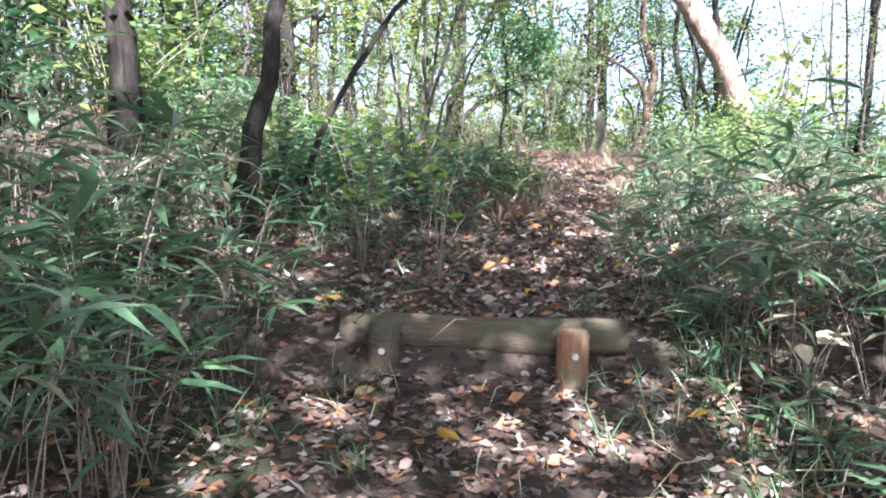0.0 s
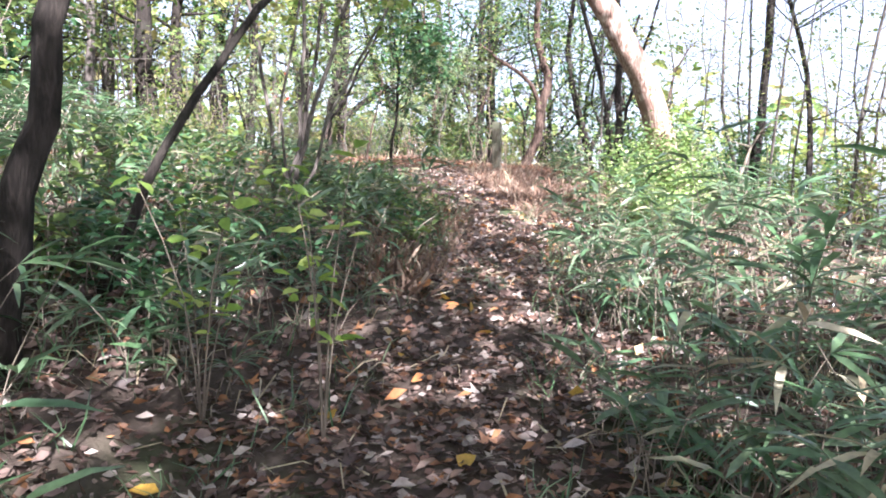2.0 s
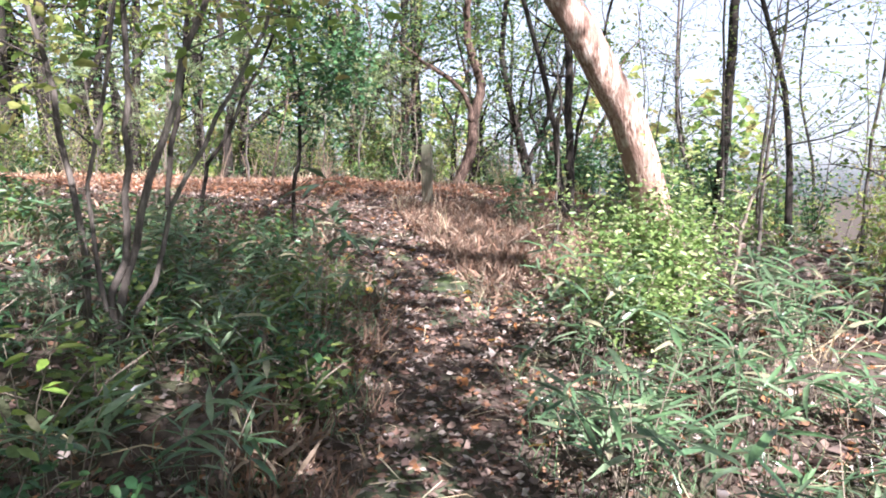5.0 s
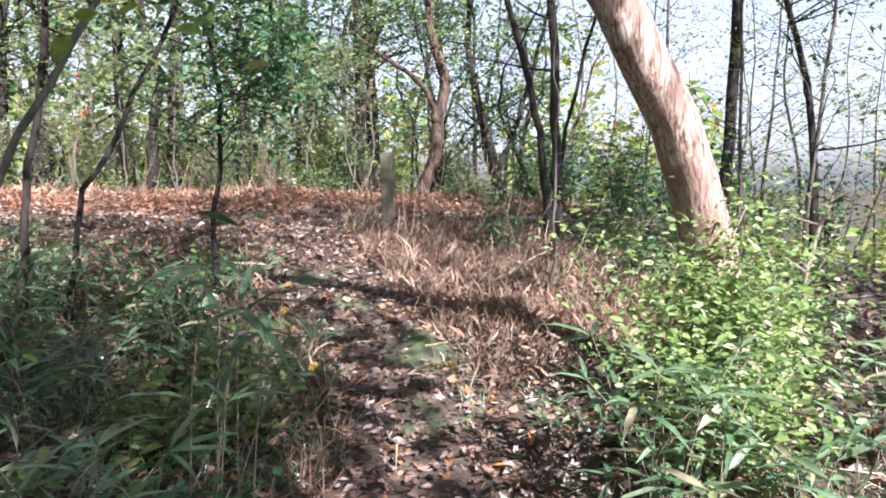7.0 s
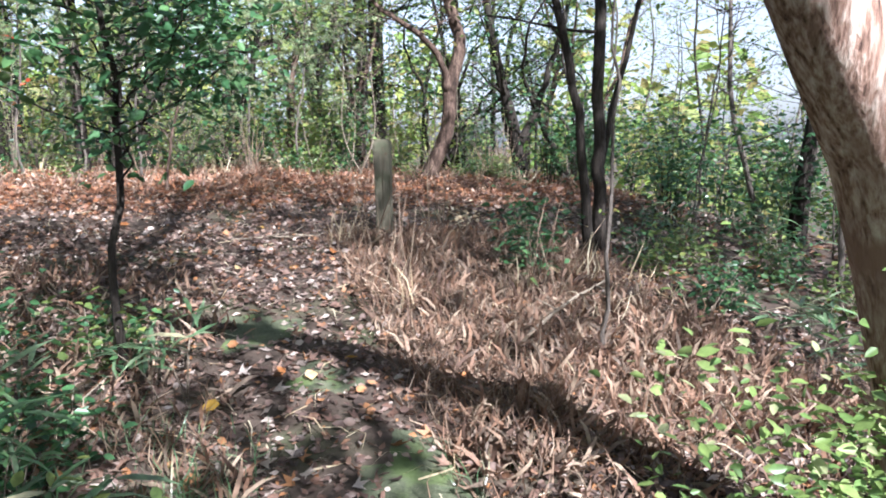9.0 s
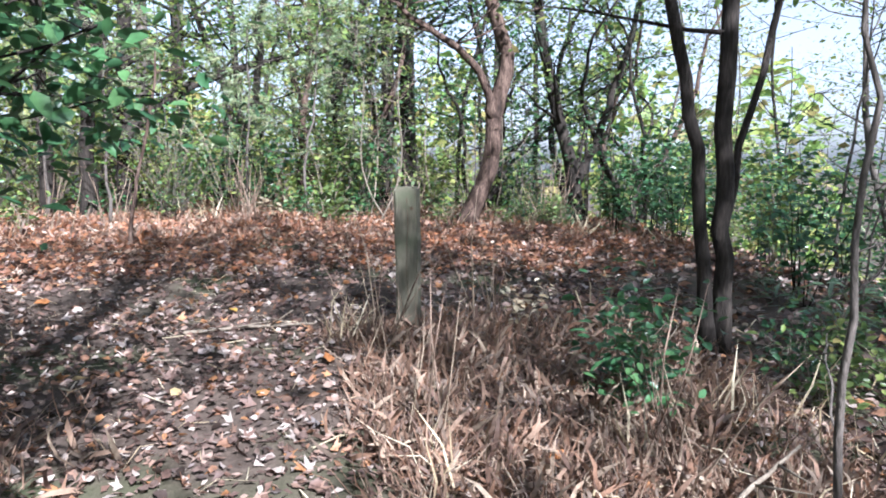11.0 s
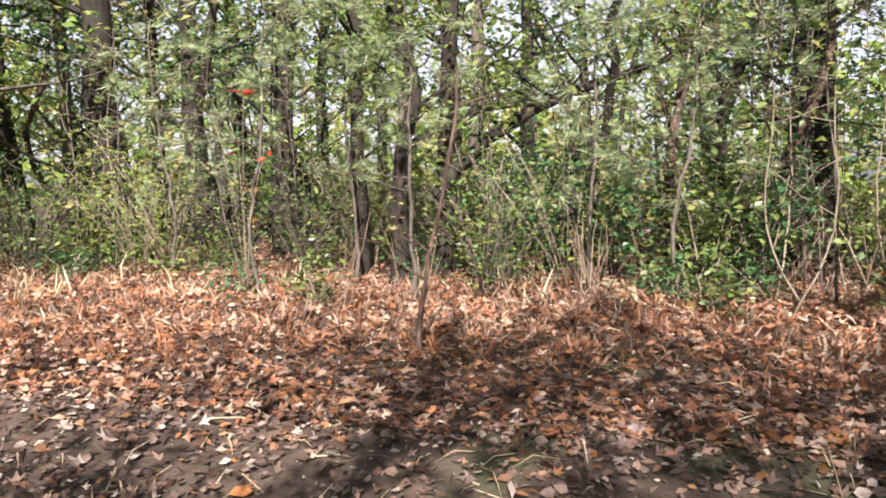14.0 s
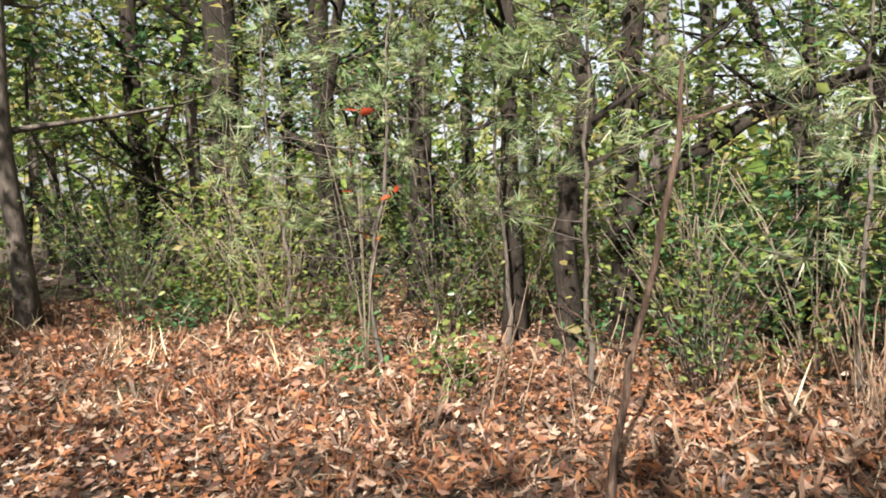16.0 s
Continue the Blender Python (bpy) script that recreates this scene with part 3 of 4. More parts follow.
def crooked_stems(count, h, r):
    """Bent, leaning stems that spread from one foot."""
    out = []
    for i in range(count):
        a = 2 * math.pi * i / count + rng.uniform(-0.5, 0.5)
        k, p, pts = 6, np.array([0.06 * math.cos(a), 0.06 * math.sin(a), -0.05]), []
        d = np.array([0.30 * math.cos(a), 0.30 * math.sin(a), 1.0])
        for _ in range(k):
            pts.append(tuple(p))
            d = unit(d + rng.normal(0, 0.32, 3) * (1, 1, 0.3))
            d[2] = max(d[2], 0.45)
            p = p + d * h / k
        out.append((pts, r * rng.uniform(0.6, 1.1), r * 0.2))
    return out


CROOKED = [make_tree("thicket_tree", "crooked dark many-stemmed tree in the thicket", crooked_stems(c, h, r), BARK_WIND if i == 1 else BARK_DARK, lm, 21, 0.3, 1.3, n, 0.08, 0.24, group="crooked thicket trees", template=OVAL, wig=0.03) for i, (c, h, r, lm, n) in enumerate(((4, 4.6, 0.06, L_DARK, 900), (3, 5.4, 0.075, L_GREEN, 700), (5, 4.0, 0.045, L_DARK, 800), (2, 6.0, 0.085, L_DARK, 1000)))]


def plant(kind, x, y, sink=0.05):
    m = pose(x, y, gz(x, y) - sink, 0, 0, rng.uniform(0, 360))
    if kind.name in used:
        return copy_thing(kind, m)
    used.add(kind.name)
    kind.matrix_basis = m
    return kind


FOREST = []


def scatter_trees(kinds, count, x0, x1, y0, y1, gap, ok=lambda x, y: True):
    done = tries = 0
    while done < count and tries < count * 40:
        tries += 1
        x, y = rng.uniform(x0, x1), rng.uniform(y0, y1)
        if ok(x, y) and all((x - a) ** 2 + (y - b) ** 2 > gap * gap for a, b in FOREST):
            FOREST.append((x, y))
            plant(kinds[rng.integers(len(kinds))], x, y)
            done += 1


scatter_trees(KINDS, 18, -13, 2, 20, 29, 1.7)
scatter_trees(KINDS, 6, 2, 9, 21, 29, 1.9)
scatter_trees(KINDS, 10, -13, -4.0, 5.5, 18, 2.0)
scatter_trees([KINDS[1], KINDS[4]], 10, -14, -5.0, 16, 24, 1.5)
scatter_trees(SPARSE, 26, 7, 22, 6, 30, 1.6)
scatter_trees(SPARSE, 6, 2, 10, 20, 26, 1.3)
scatter_trees(CROOKED, 8, 1.6, 8.5, 17.6, 21.5, 1.1)
scatter_trees(CROOKED, 6, -8, -1.5, 18.5, 23, 1.0)
rng = np.random.default_rng(11)
# added trees whose unseen crowns block sun and sky over the path
SHADE = make_tree("shade_tree", "tall slim tree added for shade, with a high narrow crown", [(straight(9.0, 0.12), 0.07, 0.03)], BARK_DARK, L_GREEN, 18, 0.6, 2.5, 1500, 0.2, 0.4, group="canopy trees")
plant(SHADE, 1.75, 0.7)
plant(SHADE, 2.2, 2.6)
plant(SHADE, 0.9, -1.9)
plant(SHADE, 3.9, -2.8)
plant(SHADE, 5.3, -3.3)
# more added trees, crowns above the view, set to dapple path and trail
HIGH = [make_tree("shade_tree", "tall woodland tree added for shade, with a high spreading crown", [(straight(h, 0.3), 0.085, 0.04)], BARK_DARK, L_GREEN, 20, lo, 3.8, n, 0.22, 0.5, group="canopy trees") for h, n, lo in ((9.0, 1900, 0.62), (10.0, 1700, 0.62), (12.0, 1400, 0.74))]
for k, x, y in ((2, 6.6, 2.2), (0, -3.4, 3.2), (1, -1.4, -6.5), (1, 0.2, -5.4), (1, 8.4, 0.6), (0, -2.1, 4.7), (1, -5.8, 8.6), (0, 8.0, 6.4), (1, 7.4, 12.6), (1, 2.6, -8.5), (0, -6.0, -2.0), (1, 9.0, -3.0)):
    plant(HIGH[k], x, y)
# unseen trees added behind and beside the walk's start, to shade the path
for k, x, y in ((0, -2.6, -3.6), (2, 1.6, -5.8), (0, -1.2, -8.0), (2, 5.5, -6.5), (1, -4.6, 0.6), (0, -4.2, 2.8), (1, 8.0, -2.0), (4, -5.5, -5.0)):
    plant(KINDS[k], x, y)


# ---- shrubs and saplings ----
rng = np.random.default_rng(12)


def make_shrub(name, label, mat, n, h, r, size, bark, template=DIAMOND, group="", stems=8, thick=0.008):
    sh = tagged(new(name), label, "shrub", group)
    V, F, tips = [], [], []
    for _ in range(stems):
        a, q = rng.uniform(0, 6.283), rng.uniform(0.25, 1.0) * r
        e = np.array([q * math.cos(a), q * math.sin(a), h * rng.uniform(0.5, 1.0)])
        L = curve_pts([(0.05 * math.cos(a), 0.05 * math.sin(a), -0.05), e * (0.35, 0.35, 0.5), e], 4, 0.02)
        tube_into(V, F, L, np.linspace(thick, 0.003, 4), 3)
        tips += [L[1], L[2], L[3], (L[1] + L[2]) / 2, (L[2] + L[3]) / 2]
    st = tagged(mesh_ob("stem", V, F, bark, True), kind="stuff")
    st.parent = sh
    C = np.array(tips)
    pos = C[rng.integers(0, len(C), n)] + rng.normal(0, 0.16 * r + 0.05, (n, 3))
    pos[:, 2] = np.abs(pos[:, 2]) + 0.02
    fo = new("foliage", leaf_mesh("foliage", template, pos, rand_dir(n, -0.6, 0.5), jitter_up(n, 0.5), size * rng.uniform(0.6, 1.3, n), mat))
    tagged(fo, kind="stuff").parent = sh
    return sh


SHRUBS = [make_shrub("shrub", "leafy green woodland shrub", L_GREEN, 440, 1.3, 0.6, 0.09, TWIG_PALE, group="woodland shrubs"), make_shrub("shrub", "dark evergreen woodland shrub", L_DARK, 460, 1.6, 0.65, 0.09, BARK_DARK, group="woodland shrubs"), make_shrub("shrub", "yellowing thin-stemmed woodland shrub", L_YEL, 400, 1.7, 0.6, 0.075, TWIG_PALE, group="woodland shrubs")]
LOW = [make_shrub("low_shrub", "low green leafy undergrowth plant", L_GREEN, 180, 0.38, 0.34, 0.065, TWIG_PALE, OVAL, "low undergrowth plants"), make_shrub("low_shrub", "low dark green undergrowth plant", L_DARK, 180, 0.34, 0.32, 0.06, TWIG_PALE, OVAL, "low undergrowth plants")]

TWIGGY = [make_shrub("twiggy_shrub", "tangled twiggy shrub with sparse small olive leaves", m, 330, h, 0.7, 0.055, b, OVAL, "twiggy shrubs", 16, 0.005) for m, h, b in ((L_YEL, 1.5, TWIG_PALE), (L_GREEN, 1.1, BARK_GREY), (L_DARK, 1.3, TWIG_PALE))]


def scatter(kinds, count, x0, x1, y0, y1, ok=lambda x, y: True, sink=0.02):
    done = tries = 0
    while done < count and tries < count * 60:
        tries += 1
        x, y = rng.uniform(x0, x1), rng.uniform(y0, y1)
        if ok(x, y):
            plant(kinds[rng.integers(len(kinds))], x, y, sink)
            done += 1


def pc(y):
    """The middle of the path."""
    return np.interp(y, CY, CX)


scatter([SHRUBS[2], SHRUBS[2], SHRUBS[0], SHRUBS[1]], 46, -9, 9, 18.4, 23)
scatter([SHRUBS[2], SHRUBS[0], SHRUBS[1], SHRUBS[1]], 8, -6, 4.5, 17.4, 19.2)
scatter(TWIGGY, 26, -6, 6, 16.9, 18.6)
scatter([SHRUBS[1]], 12, 5.8, 9.5, 12.0, 17.5)
scatter(SHRUBS, 26, -10, -2.4, 5, 12.3, lambda x, y: x < -2.4)
scatter(SHRUBS, 22, 5.2, 13, 5, 16)
scatter(SHRUBS, 8, -6, -2.2, 1.5, 5)
scatter(LOW, 42, -2.8, 1.2, 4.5, 11.2, lambda x, y: x < np.interp(y, CY, CX) - 0.6)
scatter(LOW, 22, -2.6, 1.0, 8.0, 10.7, lambda x, y: x < pc(y) - 0.75)
scatter(LOW, 13, -4, 3.6, 16.6, 18.4)
scatter(LOW, 14, 4.4, 7, 8.5, 13.5)
scatter(SHRUBS, 14, 7.5, 15, 11, 22)
scatter(LOW, 22, -5, 7, 16.6, 18.5)
make = make_shrub("bamboo_shrub", "bright sunlit green shrub at the leaning tree's foot", L_FRESH_LIT, 3900, 1.2, 0.62, 0.046, TWIG_PALE, OVAL)
make.location = (3.05, 7.75, gz(3.05, 7.75))
make = make_shrub("bamboo_shrub", "green leafy shrub below the leaning tree", L_FRESH_LIT, 2000, 0.75, 0.55, 0.046, TWIG_PALE, OVAL)
make.location = (2.75, 7.2, gz(2.75, 7.2))
make = make_shrub("bamboo_shrub", "green leafy shrub hiding the leaning tree's foot", L_FRESH_LIT, 1700, 1.0, 0.5, 0.046, TWIG_PALE, OVAL)
make.location = (3.5, 7.65, gz(3.5, 7.65))
make = make_shrub("dark_shrub", "dark green shrub beside the trail", L_DARK, 450, 0.65, 0.3, 0.07, TWIG_PALE, OVAL)
make.location = (3.75, 11.6, gz(3.75, 11.6))
THIN = []
for i in range(4):
    h = (3.2, 2.6, 3.8, 2.2)[i]
    THIN.append(make_tree("thin_sapling", "thin pale upright woodland sapling", [(straight(h, 0.16), 0.011, 0.003)], TWIG_PALE if i == 1 else BARK_GREY, (L_YEL, L_GREEN)[i % 2], 9, 0.2, 0.6, 70, 0.075, 0.15, group="thin saplings", category="sapling", sides=4, lite=True, wig=0.006))
scatter(THIN, 70, -7, 9, 17.4, 21)
scatter(THIN, 16, 3.2, 6.2, 16.6, 18.6)
scatter(THIN, 24, -7, -1.2, 5.5, 13)
scatter(THIN, 16, 5.5, 14, 6, 16)


# ---- bamboo grass ----
rng = np.random.default_rng(13)


def make_sasa(stalks, h, size, mat=L_SASA, label="clump of green bamboo grass with long narrow leaves"):
    sa = tagged(new("bamboo_grass"), label, "bamboo grass", "bamboo grass clumps")
    V, F, P, D = [], [], [], []
    for _ in range(stalks):
        a, q = rng.uniform(0, 6.283), rng.uniform(0.05, 0.5) * h
        x0, y0 = rng.normal(0, 0.08, 2)
        e = np.array([x0 + q * math.cos(a), y0 + q * math.sin(a), h * rng.uniform(0.6, 1.05)])
        L = curve_pts([(x0, y0, -0.04), ((x0 + e[0]) / 2 - 0.1 * q * math.cos(a), (y0 + e[1]) / 2, e[2] * 0.6), e], 5)
        tube_into(V, F, L, np.linspace(0.004, 0.0018, 5), 3)
        for j in range(rng.integers(5, 9)):
            P.append(L[4] if j < 4 else L[rng.integers(2, 4)])
            b = a + rng.normal(0, 1.3)
            D.append((math.cos(b), math.sin(b), rng.uniform(-0.25, 0.75)))
    tagged(mesh_ob("stalk", V, F, TWIG_PALE, True), kind="stuff").parent = sa
    P, D = np.array(P), np.array(D)
    tagged(new("leaf_blades", leaf_mesh("leaf_blades", BLADE, P, D, jitter_up(len(P), 0.3), size * rng.uniform(0.65, 1.25, len(P)), mat)), kind="stuff").parent = sa
    return sa


SASA = [make_sasa(6, 0.42, 0.20), make_sasa(8, 0.55, 0.20), make_sasa(6, 0.3, 0.16), make_sasa(10, 0.7, 0.20)]


scatter(SASA, 85, 0.6, 5.5, 1.2, 7.6, lambda x, y: x > pc(y) + 0.62 + 0.35 * (y < 3))
scatter(SASA[:3], 75, -4.5, 0.5, 1.0, 9.0, lambda x, y: x < pc(y) - 0.95)
scatter(SASA[1:], 26, -3.4, -0.85, 1.1, 3.3, lambda x, y: x < pc(y) - 0.95)
scatter(SASA[:3], 34, -2.5, 1.2, 5.5, 10.5, lambda x, y: x < pc(y) - 0.75)
scatter(SASA[:3], 14, 4.6, 7.5, 8.5, 14)
for x, y in ((-1.15, 1.75), (-1.35, 2.1), (-1.0, 2.15), (1.45, 2.85), (1.75, 2.7), (1.3, 3.5)):
    plant(SASA[3], x, y, 0.02)
TALL = make_sasa(7, 1.05, 0.27, L_SASA, "tall arching green bamboo grass with long leaves")
for x, y in ((-1.2, 2.35), (-1.05, 1.95), (-1.5, 2.6), (0.85, 7.45), (1.75, 3.6), (2.2, 4.3)):
    plant(TALL, x, y, 0.02)
tall = make_sasa(4, 0.85, 0.24, L_STRAW, "tall faded straw-coloured bamboo grass stalks")
tall.location = (1.5, 3.0, gz(1.5, 3.0))
scatter(SASA[:3], 26, 0.9, 3.4, 3.0, 6.6, lambda x, y: x > pc(y) + 0.55)
scatter(SASA[:3] + LOW, 16, -1.5, 0.3, 3.7, 5.8, lambda x, y: x < pc(y) - 0.6)


# ---- leaf litter and dry grass ----
rng = np.random.default_rng(14)


def litter(name, label, n, x0, x1, y0, y1, size, mat, keep=None, lift=0.0, flat=0.35, template=CURL):
    x, y = rng.uniform(x0, x1, n), rng.uniform(y0, y1, n)
    if keep is not None:
        k = rng.random(n) < keep(x, y)
        x, y = x[k], y[k]
    n = len(x)
    pos = np.stack([x, y, ground_z(x, y) + 0.004 + rng.random(n) * lift], 1)
    me = leaf_mesh(name, template, pos, rand_dir(n, -0.12, 0.25), jitter_up(n, flat), size * rng.uniform(0.5, 1.3, n), mat)
    return tagged(new(name, me), label, "leaf litter", kind="stuff")


def bare(x, y):
    """Bare soil patches on the path and on the crossing trail."""
    p = np.exp(-((x - 2.15) / 0.32) ** 2 - ((y - 9.2) / 0.5) ** 2) + np.exp(-((x - 1.6) / 0.32) ** 2 - ((y - 11.0) / 0.32) ** 2) + np.exp(-((y - 13.9) / 0.28) ** 2) * (0.52 + 0.2 * np.sin(x * 2.3)) * (x > -3)
    return np.clip(1 - 1.05 * p, 0.05, 1)



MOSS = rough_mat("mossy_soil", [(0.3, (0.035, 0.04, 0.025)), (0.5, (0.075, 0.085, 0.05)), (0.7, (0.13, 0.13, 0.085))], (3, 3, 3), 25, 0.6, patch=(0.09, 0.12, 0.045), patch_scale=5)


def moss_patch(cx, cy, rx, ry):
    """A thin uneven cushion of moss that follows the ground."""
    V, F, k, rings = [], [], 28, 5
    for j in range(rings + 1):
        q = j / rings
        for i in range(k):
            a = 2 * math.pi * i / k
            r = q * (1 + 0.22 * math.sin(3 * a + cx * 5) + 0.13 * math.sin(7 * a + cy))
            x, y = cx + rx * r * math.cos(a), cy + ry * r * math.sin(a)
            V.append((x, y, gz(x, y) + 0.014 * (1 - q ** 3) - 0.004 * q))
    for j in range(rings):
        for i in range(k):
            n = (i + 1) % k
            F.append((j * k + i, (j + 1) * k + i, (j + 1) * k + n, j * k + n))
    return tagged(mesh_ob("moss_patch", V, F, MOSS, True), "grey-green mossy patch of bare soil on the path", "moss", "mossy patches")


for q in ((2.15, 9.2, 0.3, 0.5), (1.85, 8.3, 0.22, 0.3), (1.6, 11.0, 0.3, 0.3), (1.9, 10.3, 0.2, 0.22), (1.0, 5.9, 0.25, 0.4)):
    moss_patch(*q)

litter("leaf_litter", "brown fallen leaves covering the woodland floor", 11000, -3.0, 3.6, 0.3, 8, 0.05, L_LIT, lift=0.03, flat=0.7)
litter("leaf_litter", "lobed brown fallen leaves on the path", 6500, -2.0, 3.2, 0.3, 8, 0.068, L_LIT, lift=0.02, flat=0.6, template=STAR)
litter("leaf_litter", "small curled leaf scraps on the path", 26000, -2.4, 3.4, 0.4, 9, 0.052, L_LIT, lambda x, y: 0.25 + 0.75 * np.exp(-((x - pc(y)) / 0.9) ** 2), 0.03, 0.9, ROLL)
litter("leaf_litter", "brown fallen leaves covering the trail junction", 13000, -4.5, 5.5, 8, 15.2, 0.055, L_LIT, bare, 0.025, 0.7)
litter("leaf_litter", "lobed brown fallen leaves on the trail", 10000, -4, 5, 8, 15.2, 0.076, L_LIT, bare, 0.02, 0.6, STAR)
litter("leaf_litter", "small curled leaf scraps on the trail", 27000, -3.5, 5, 8.5, 15.2, 0.052, L_LIT, bare, 0.025, 0.9, ROLL)
litter("leaf_litter", "reddish fallen leaves in the sunlit edge of the wood", 13000, -6, 7.5, 14.4, 18.0, 0.075, L_RED, lift=0.07, flat=0.8, template=STAR)
litter("leaf_litter", "curled reddish leaf scraps in the edge of the wood", 27000, -5.5, 6, 14.4, 20.5, 0.062, L_RED, lift=0.09, flat=1.1, template=ROLL)
litter("leaf_litter", "curled leaves along the foot of the path", 9000, -1.6, 3.2, 0.5, 4.6, 0.058, L_LIT, lift=0.03, flat=0.8, template=ROLL)
litter("leaf_litter", "fallen leaves under the forest trees", 6000, -14, 12, 17, 27, 0.14, L_LIT, lift=0.03, template=DIAMOND)
litter("leaf_litter", "fallen leaves on the wooded bank and slope", 7000, -11, 11, 1, 16, 0.12, L_LIT, lambda x, y: (np.abs(x - 0.5) > 3.0) * 1.0, 0.03, 0.7, DIAMOND)
litter("leaf_litter", "fallen leaves among bamboo grass", 9000, 2.4, 8, 0.5, 9.5, 0.085, L_LIT, lift=0.04, flat=0.8, template=ROLL)
litter("leaf_litter", "fallen leaves on the falling slope", 7000, 4.4, 10, 8.5, 17.5, 0.10, L_LIT, lift=0.03, flat=0.8, template=ROLL)
litter("fallen_twigs", "thin fallen twigs and stalks on the ground", 2600, -3, 5.5, 0.5, 16.5, 0.26, L_STRAW, lift=0.02, template=GRASS)


def grass(name, label, n, areas, size, mat, lean=0.5, template=GRASS):
    P = []
    for x0, x1, y0, y1, share, test in areas:
        m = int(n * share)
        t = max(1, m // 14)
        cx, cy = rng.uniform(x0, x1, t), rng.uniform(y0, y1, t)
        k = test(cx, cy)
        cx, cy = cx[k], cy[k]
        if len(cx) == 0:
            continue
        i = rng.integers(0, len(cx), m)
        P.append(np.stack([cx[i] + rng.normal(0, 0.07, m), cy[i] + rng.normal(0, 0.07, m)], 1))
    P = np.concatenate(P)
    k = len(P)
    pos = np.stack([P[:, 0], P[:, 1], ground_z(P[:, 0], P[:, 1]) - 0.01], 1)
    d = np.array([0, 0, 1.0]) + rng.normal(0, lean, (k, 3)) * (1, 1, 0.25)
    me = leaf_mesh(name, template, pos, d, rand_dir(k), size * rng.uniform(0.45, 1.3, k), mat)
    return tagged(new(name, me), label, "dry grass", kind="stuff")


EDGES = [
    (2.35, 4.6, 9.2, 12.9, 0.44, lambda x, y: x > pc(y) + 0.4),
    (0.0, 1.6, 5.0, 9.5, 0.045, lambda x, y: (x < pc(y) - 0.35) & (x > pc(y) - 0.9)),
    (-1.5, 1.4, 9.0, 12.2, 0.10, lambda x, y: x < pc(y) - 0.5),
    (2.2, 5, 8.4, 10, 0.05, lambda x, y: x > pc(y) + 0.4),
    (-6, 7, 17.6, 20, 0.10, lambda x, y: x > -99),
    (-6, 7, 15.3, 17.8, 0.14, lambda x, y: y > 15.2 + 0.4 * np.sin(x * 1.3))]
grass("dry_grass", "reddish-brown dry grass beside the path", 16000, EDGES, 0.21, L_DRY, 0.7)
grass("dry_blades", "drooping dead brown leaf blades", 15000, EDGES, 0.19, L_DRY, 1.0, DROOP)
grass("red_blades", "reddish dead bamboo grass along the wood's edge", 11000, [(-6, 7, 15.0, 17.6, 1.0, lambda x, y: y > 15.1 + 0.4 * np.sin(x * 1.3))], 0.14, L_RED, 0.9, DROOP)
grass("faded_grass", "pale straw grass tufts at the wood's edge", 560, [(-6, 7.5, 15.8, 18, 0.6, lambda x, y: x > -99), (2.3, 5, 9, 13.5, 0.25, lambda x, y: x > pc(y) + 0.5), (0.8, 4, 1.5, 7, 0.15, lambda x, y: x > pc(y) + 0.8)], 0.34, L_STRAW, 0.6)
grass("green_grass", "short green grass beside the path", 10000, [(-2.5, 1.2, 2.2, 9.5, 0.5, lambda x, y: x < pc(y) - 0.42), (0.6, 3.5, 1, 7, 0.35, lambda x, y: x > pc(y) + 0.42), (-0.6, 2.4, 8, 10, 0.15, lambda x, y: np.abs(x - pc(y)) > 0.4)], 0.20, L_SASA, 0.6)


grass("dead_stalks", "thin bare dead stalks at the wood's edge", 300, [(-6, 7, 16.2, 19, 0.8, lambda x, y: x > -99), (2.4, 5, 9.5, 13, 0.2, lambda x, y: x > pc(y) + 0.5)], 0.75, leaf_mat("dead_stalk", [(0.20, 0.14, 0.10), (0.30, 0.23, 0.16), (0.13, 0.085, 0.06)], 0.7, 0.1, 0.2), 0.35, (np.array([(-.006, 0, 0), (.006, 0, 0), (0, 0, .008), (-.004, .6, .03), (.004, .6, .03), (0, .6, .038), (0.02, 1, 0)]), [(0, 1, 4, 3), (1, 2, 5, 4), (2, 0, 3, 5), (3, 4, 6), (4, 5, 6), (5, 3, 6)]))


# ---- pines, distance and small things ----
def needle_tuft(k=15):
    V, F = [], []
    for i in range(k):
        a, q = 2.4 * i, 0.25 + 0.75 * (i / k)
        d = np.array([q * math.cos(a), 0.9 - 0.3 * q, q * math.sin(a)])
        d /= np.linalg.norm(d)
        s = np.array([math.sin(a), 0, -math.cos(a)]) * 0.022
        F.append((len(V), len(V) + 1, len(V) + 2))
        V += [s, -s, d]
    return np.array(V), F


TUFT = needle_tuft()
PINE = make_tree("pine_sapling", "young pine with long pale green needle tufts", [(straight(2.6, 0.15), 0.02, 0.006)], BARK_GREY, L_NEEDLE, 16, 0.3, 0.9, 150, 0.14, 0.07, group="young pines", template=TUFT, category="sapling", up=0.25)
for x, y in ((-0.9, 16.7), (0.5, 16.8), (1.9, 17.2), (-2.2, 17.4), (3.2, 17.8), (-0.3, 17.6), (2.6, 17.0)):
    plant(PINE, x, y)


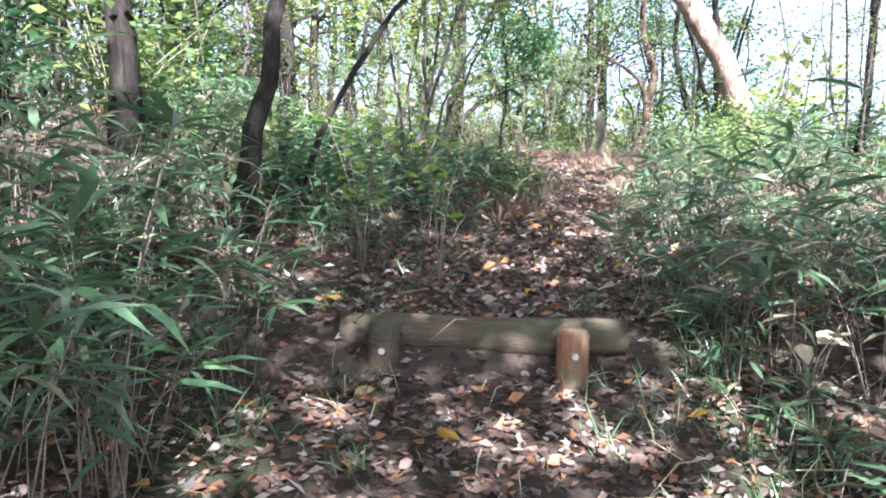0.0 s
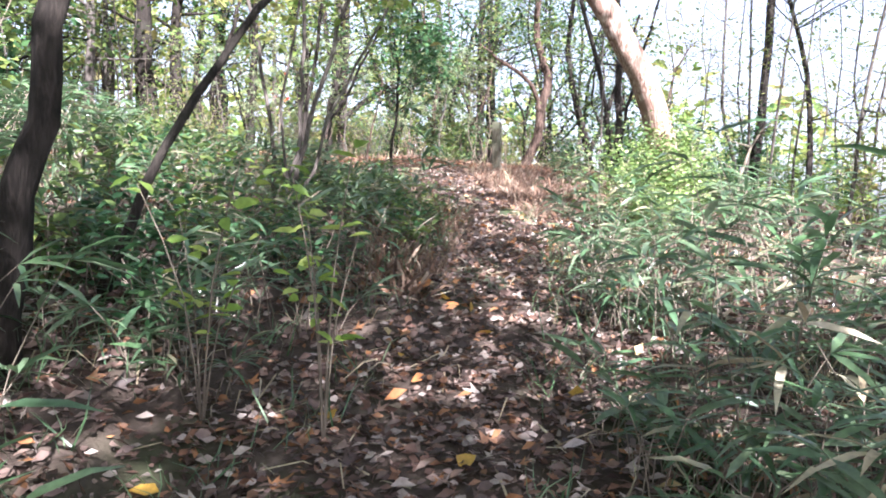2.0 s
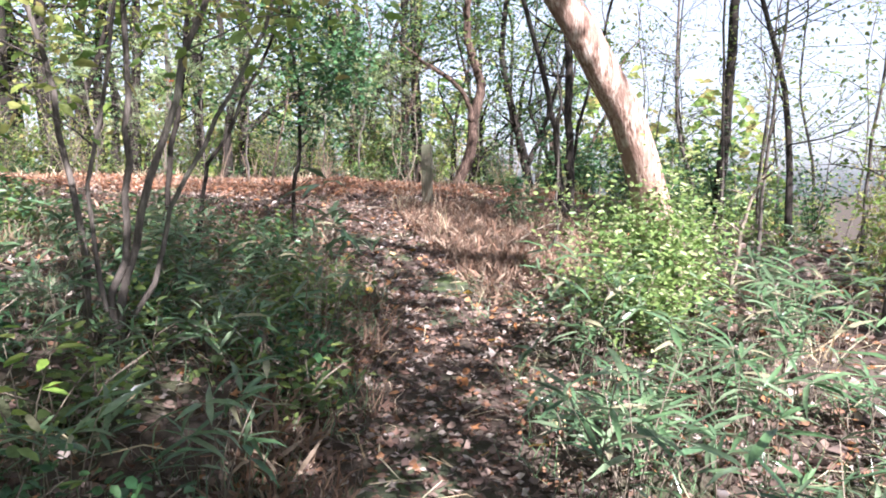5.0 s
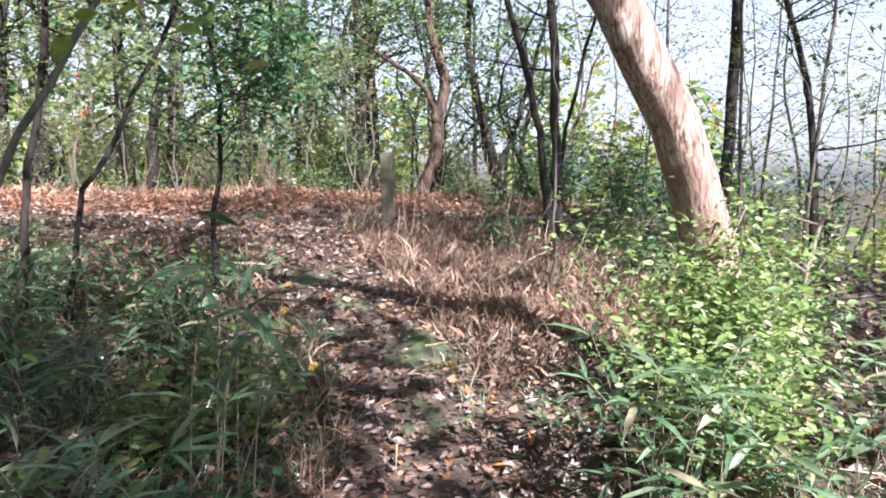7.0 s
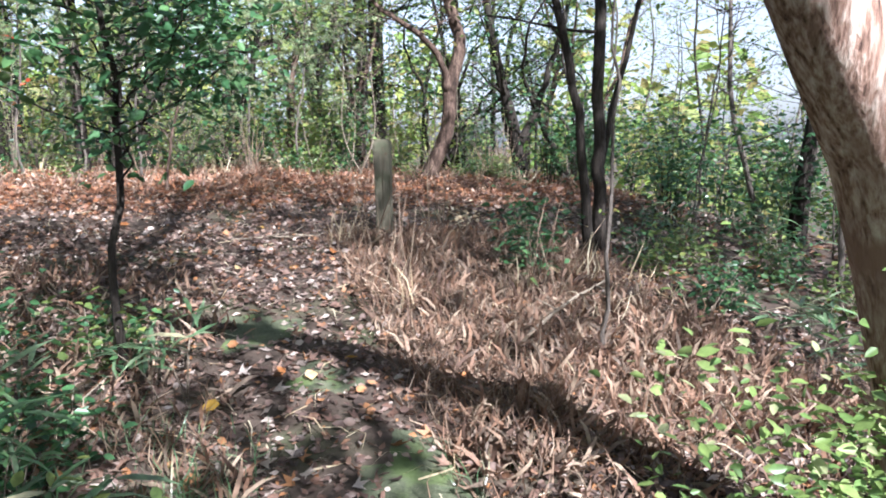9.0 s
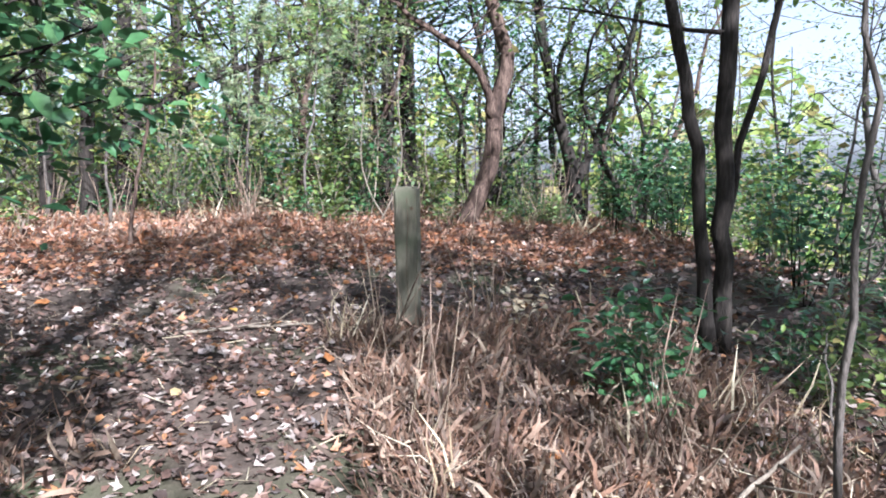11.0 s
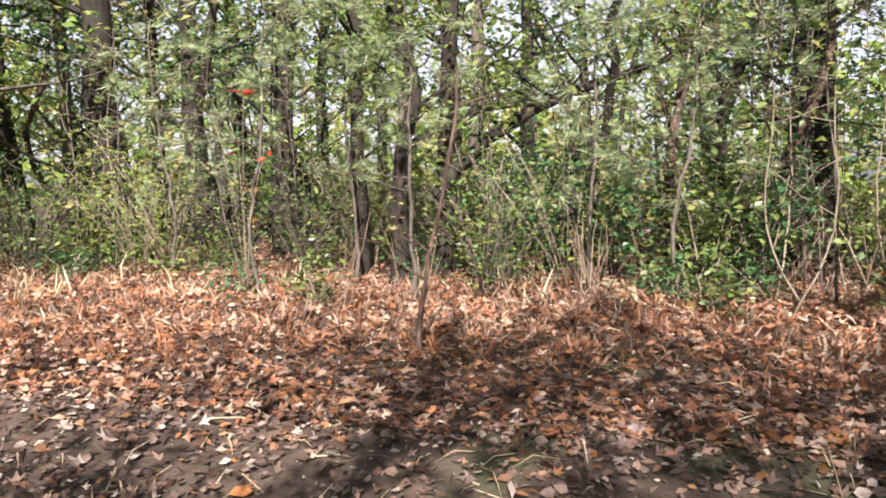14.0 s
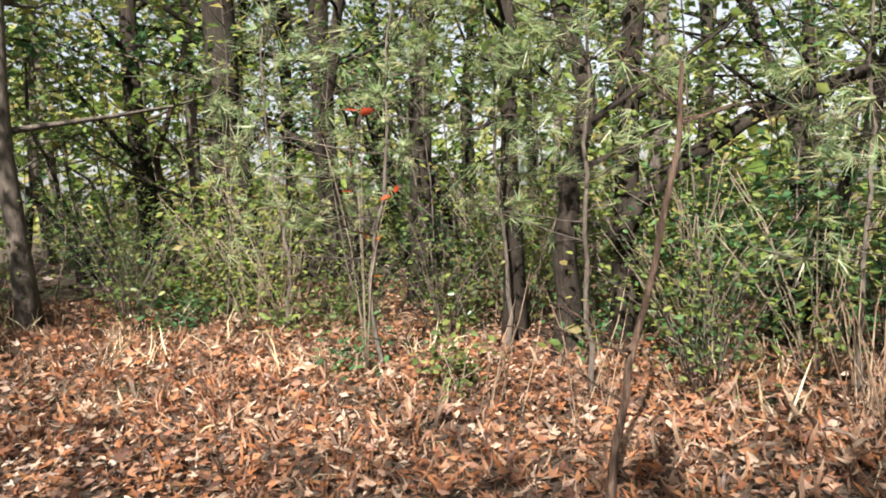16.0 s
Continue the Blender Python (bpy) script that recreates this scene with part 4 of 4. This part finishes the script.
def far_woods():
    n = 17000
    a = rng.uniform(radians(-5), radians(205), n)
    r = rng.uniform(36, 52, n)
    x, y = r * np.cos(a), 6 + r * np.sin(a)
    h = np.where(a < radians(45), 4.5, 13.0) * (0.6 + 0.45 * np.sin(a * 23) * np.sin(a * 9 + 1))
    pos = np.stack([x, y, ground_z(x, y) + rng.random(n) * np.abs(h)], 1)
    me = leaf_mesh("far_woods", DIAMOND, pos, rand_dir(n, -0.8, 0.5), jitter_up(n, 0.6), rng.uniform(0.5, 1.2, n), L_YEL)
    tagged(new("far_woods", me), "distant wood in green and yellow leaf", "woods", kind="stuff")


far_woods()


def dead_branch(pts, r, mat, label):
    V, F = [], []
    P = curve_pts(pts, 12, r * 0.3)
    tube_into(V, F, P, np.linspace(r, r * 0.4, 12), 6, 0.08)
    for i in (4, 7, 9):
        e = P[i] + rand_dir(1, 0.1, 0.6)[0] * 0.22
        tube_into(V, F, np.array([P[i], (P[i] + e) / 2, e]), [r * 0.5, r * 0.35, r * 0.15], 4)
    return tagged(mesh_ob("fallen_branch", V, F, mat, True), label, "branch", "fallen branches")


dead_branch([(-0.55, 5.15, gz(-0.55, 5.15) + 0.02), (-0.1, 5.2, gz(-0.1, 5.2) + 0.04), (0.35, 5.2, gz(0.35, 5.2) + 0.02)], 0.018, BARK_DARK, "dark fallen branch lying on the bank")
dead_branch([(3.2, 10.45, gz(3.2, 10.45) + 0.05), (3.55, 10.6, gz(3.55, 10.6) + 0.20), (3.95, 10.75, gz(3.95, 10.75) + 0.28)], 0.015, TWIG_PALE, "pale bare fallen branch in dry grass")
dead_branch([(1.5, 13.0, gz(1.5, 13.0) + 0.02), (1.9, 13.05, gz(1.9, 13.05) + 0.03), (2.3, 13.1, gz(2.3, 13.1) + 0.02)], 0.014, TWIG_PALE, "pale fallen branch beside the timber post")
dead_branch([(4.4, 8.4, gz(4.4, 8.4) + 0.1), (4.62, 8.5, 2.3), (4.9, 8.55, 2.72)], 0.022, TWIG_PALE, "pale dead branch leaning among shrubs")


def leafy_sprig(name, x, y, h, n, size, mat, label, spread=0.22):
    """A small upright plant with large single leaves."""
    z = gz(x, y)
    sp = tagged(new(name), label, "plant")
    sp.location = (x, y, z)
    V, F, P = [], [], []
    for k in range(4):
        a = k * 1.7 + 0.4
        e = np.array([spread * math.cos(a), spread * math.sin(a), h * (0.75 + 0.1 * k)])
        L = curve_pts([(0, 0, -0.03), e * (0.3, 0.3, 0.55), e], 5)
        tube_into(V, F, L, np.linspace(0.005, 0.002, 5), 4)
        P += [L[2], L[3], L[4]]
    tagged(mesh_ob("stem", V, F, TWIG_PALE, True), kind="stuff").parent = sp
    P = np.array(P)[rng.integers(0, 12, n)] + rng.normal(0, 0.03, (n, 3))
    tagged(new("leaves", leaf_mesh("leaves", OVAL, P, rand_dir(n, -0.5, 0.3), jitter_up(n, 0.4), size * rng.uniform(0.7, 1.2, n), mat)), kind="stuff").parent = sp


leafy_sprig("lime_sprig", -0.02, 3.75, 0.98, 40, 0.085, L_LIME, "young plant with broad lime-green leaves", 0.13)
leafy_sprig("lime_sprig", -0.45, 3.9, 0.9, 36, 0.08, L_LIME, "young plant with yellowish-green leaves on the bank")
leafy_sprig("lime_sprig", -0.35, 5.9, 0.6, 22, 0.09, L_LIME, "young plant with yellow-green leaves among undergrowth")
# the straw colour stands in for sunlight on this plant's leaves
leafy_sprig("pale_sprig", 1.45, 2.75, 0.3, 7, 0.15, L_STRAW, "small plant with dried leaves coloured pale to look sunlit", 0.12)
leafy_sprig("straw_tuft", 2.12, 16.2, 0.28, 34, 0.08, L_STRAW, "pale dried plant at the trail's edge", 0.1)
leafy_sprig("straw_tuft", 3.5, 12.5, 0.38, 60, 0.06, L_STRAW, "pale dried plume beside the dark shrub", 0.15)
leafy_sprig("red_sprig", -0.95, 16.6, 1.65, 11, 0.10, leaf_mat("red_leaf", [(0.50, 0.10, 0.03), (0.58, 0.22, 0.05), (0.44, 0.07, 0.03)], 0.5, 0.5, 0.3), "thin sprig with bright orange-red autumn leaves", 0.2)

# single bright leaves lying on the ground
BRIGHT = [leaf_mesh("fallen_leaf", t, np.zeros((1, 3)), np.array([(0, 1.0, 0.05)]), np.array([(0.1, 0, 1.0)]), np.array([0.10]), L_BRIGHT) for t in (OVAL, CURL, ROLL)]
BRIGHT_MAT = []
for c in ((0.62, 0.40, 0.06), (0.66, 0.52, 0.22), (0.54, 0.24, 0.07), (0.60, 0.52, 0.40)):
    BRIGHT_MAT.append(leaf_mat("bright_fallen_leaf", [c, (c[0] * 0.9, c[1] * 0.85, c[2])], 0.5, 0.3, 0.4))
for i in range(110):
    y = rng.uniform(1.2, 6.5) if i < 70 else rng.uniform(6.5, 14.5)
    x = pc(y) + rng.normal(0, 0.75)
    me = BRIGHT[i % 3] if i < 3 else BRIGHT[i % 3].copy() if i < 12 else BRIGHT_SET[i % 12]
    if i < 12:
        BRIGHT_SET = (BRIGHT_SET if i else []) + [me]
        me.materials[0] = BRIGHT_MAT[i % 4]
    ob = new("fallen_leaf", me)
    ob.matrix_basis = pose(x, y, gz(x, y) + 0.03, rng.uniform(-20, 25), rng.uniform(-25, 25), rng.uniform(0, 360))
    tagged(ob, "single bright yellow or orange leaf on the ground", "fallen leaf", "bright fallen leaves")

# thicket behind the crooked tree
scatter(SHRUBS, 11, 0.4, 4.6, 19.2, 22.5)
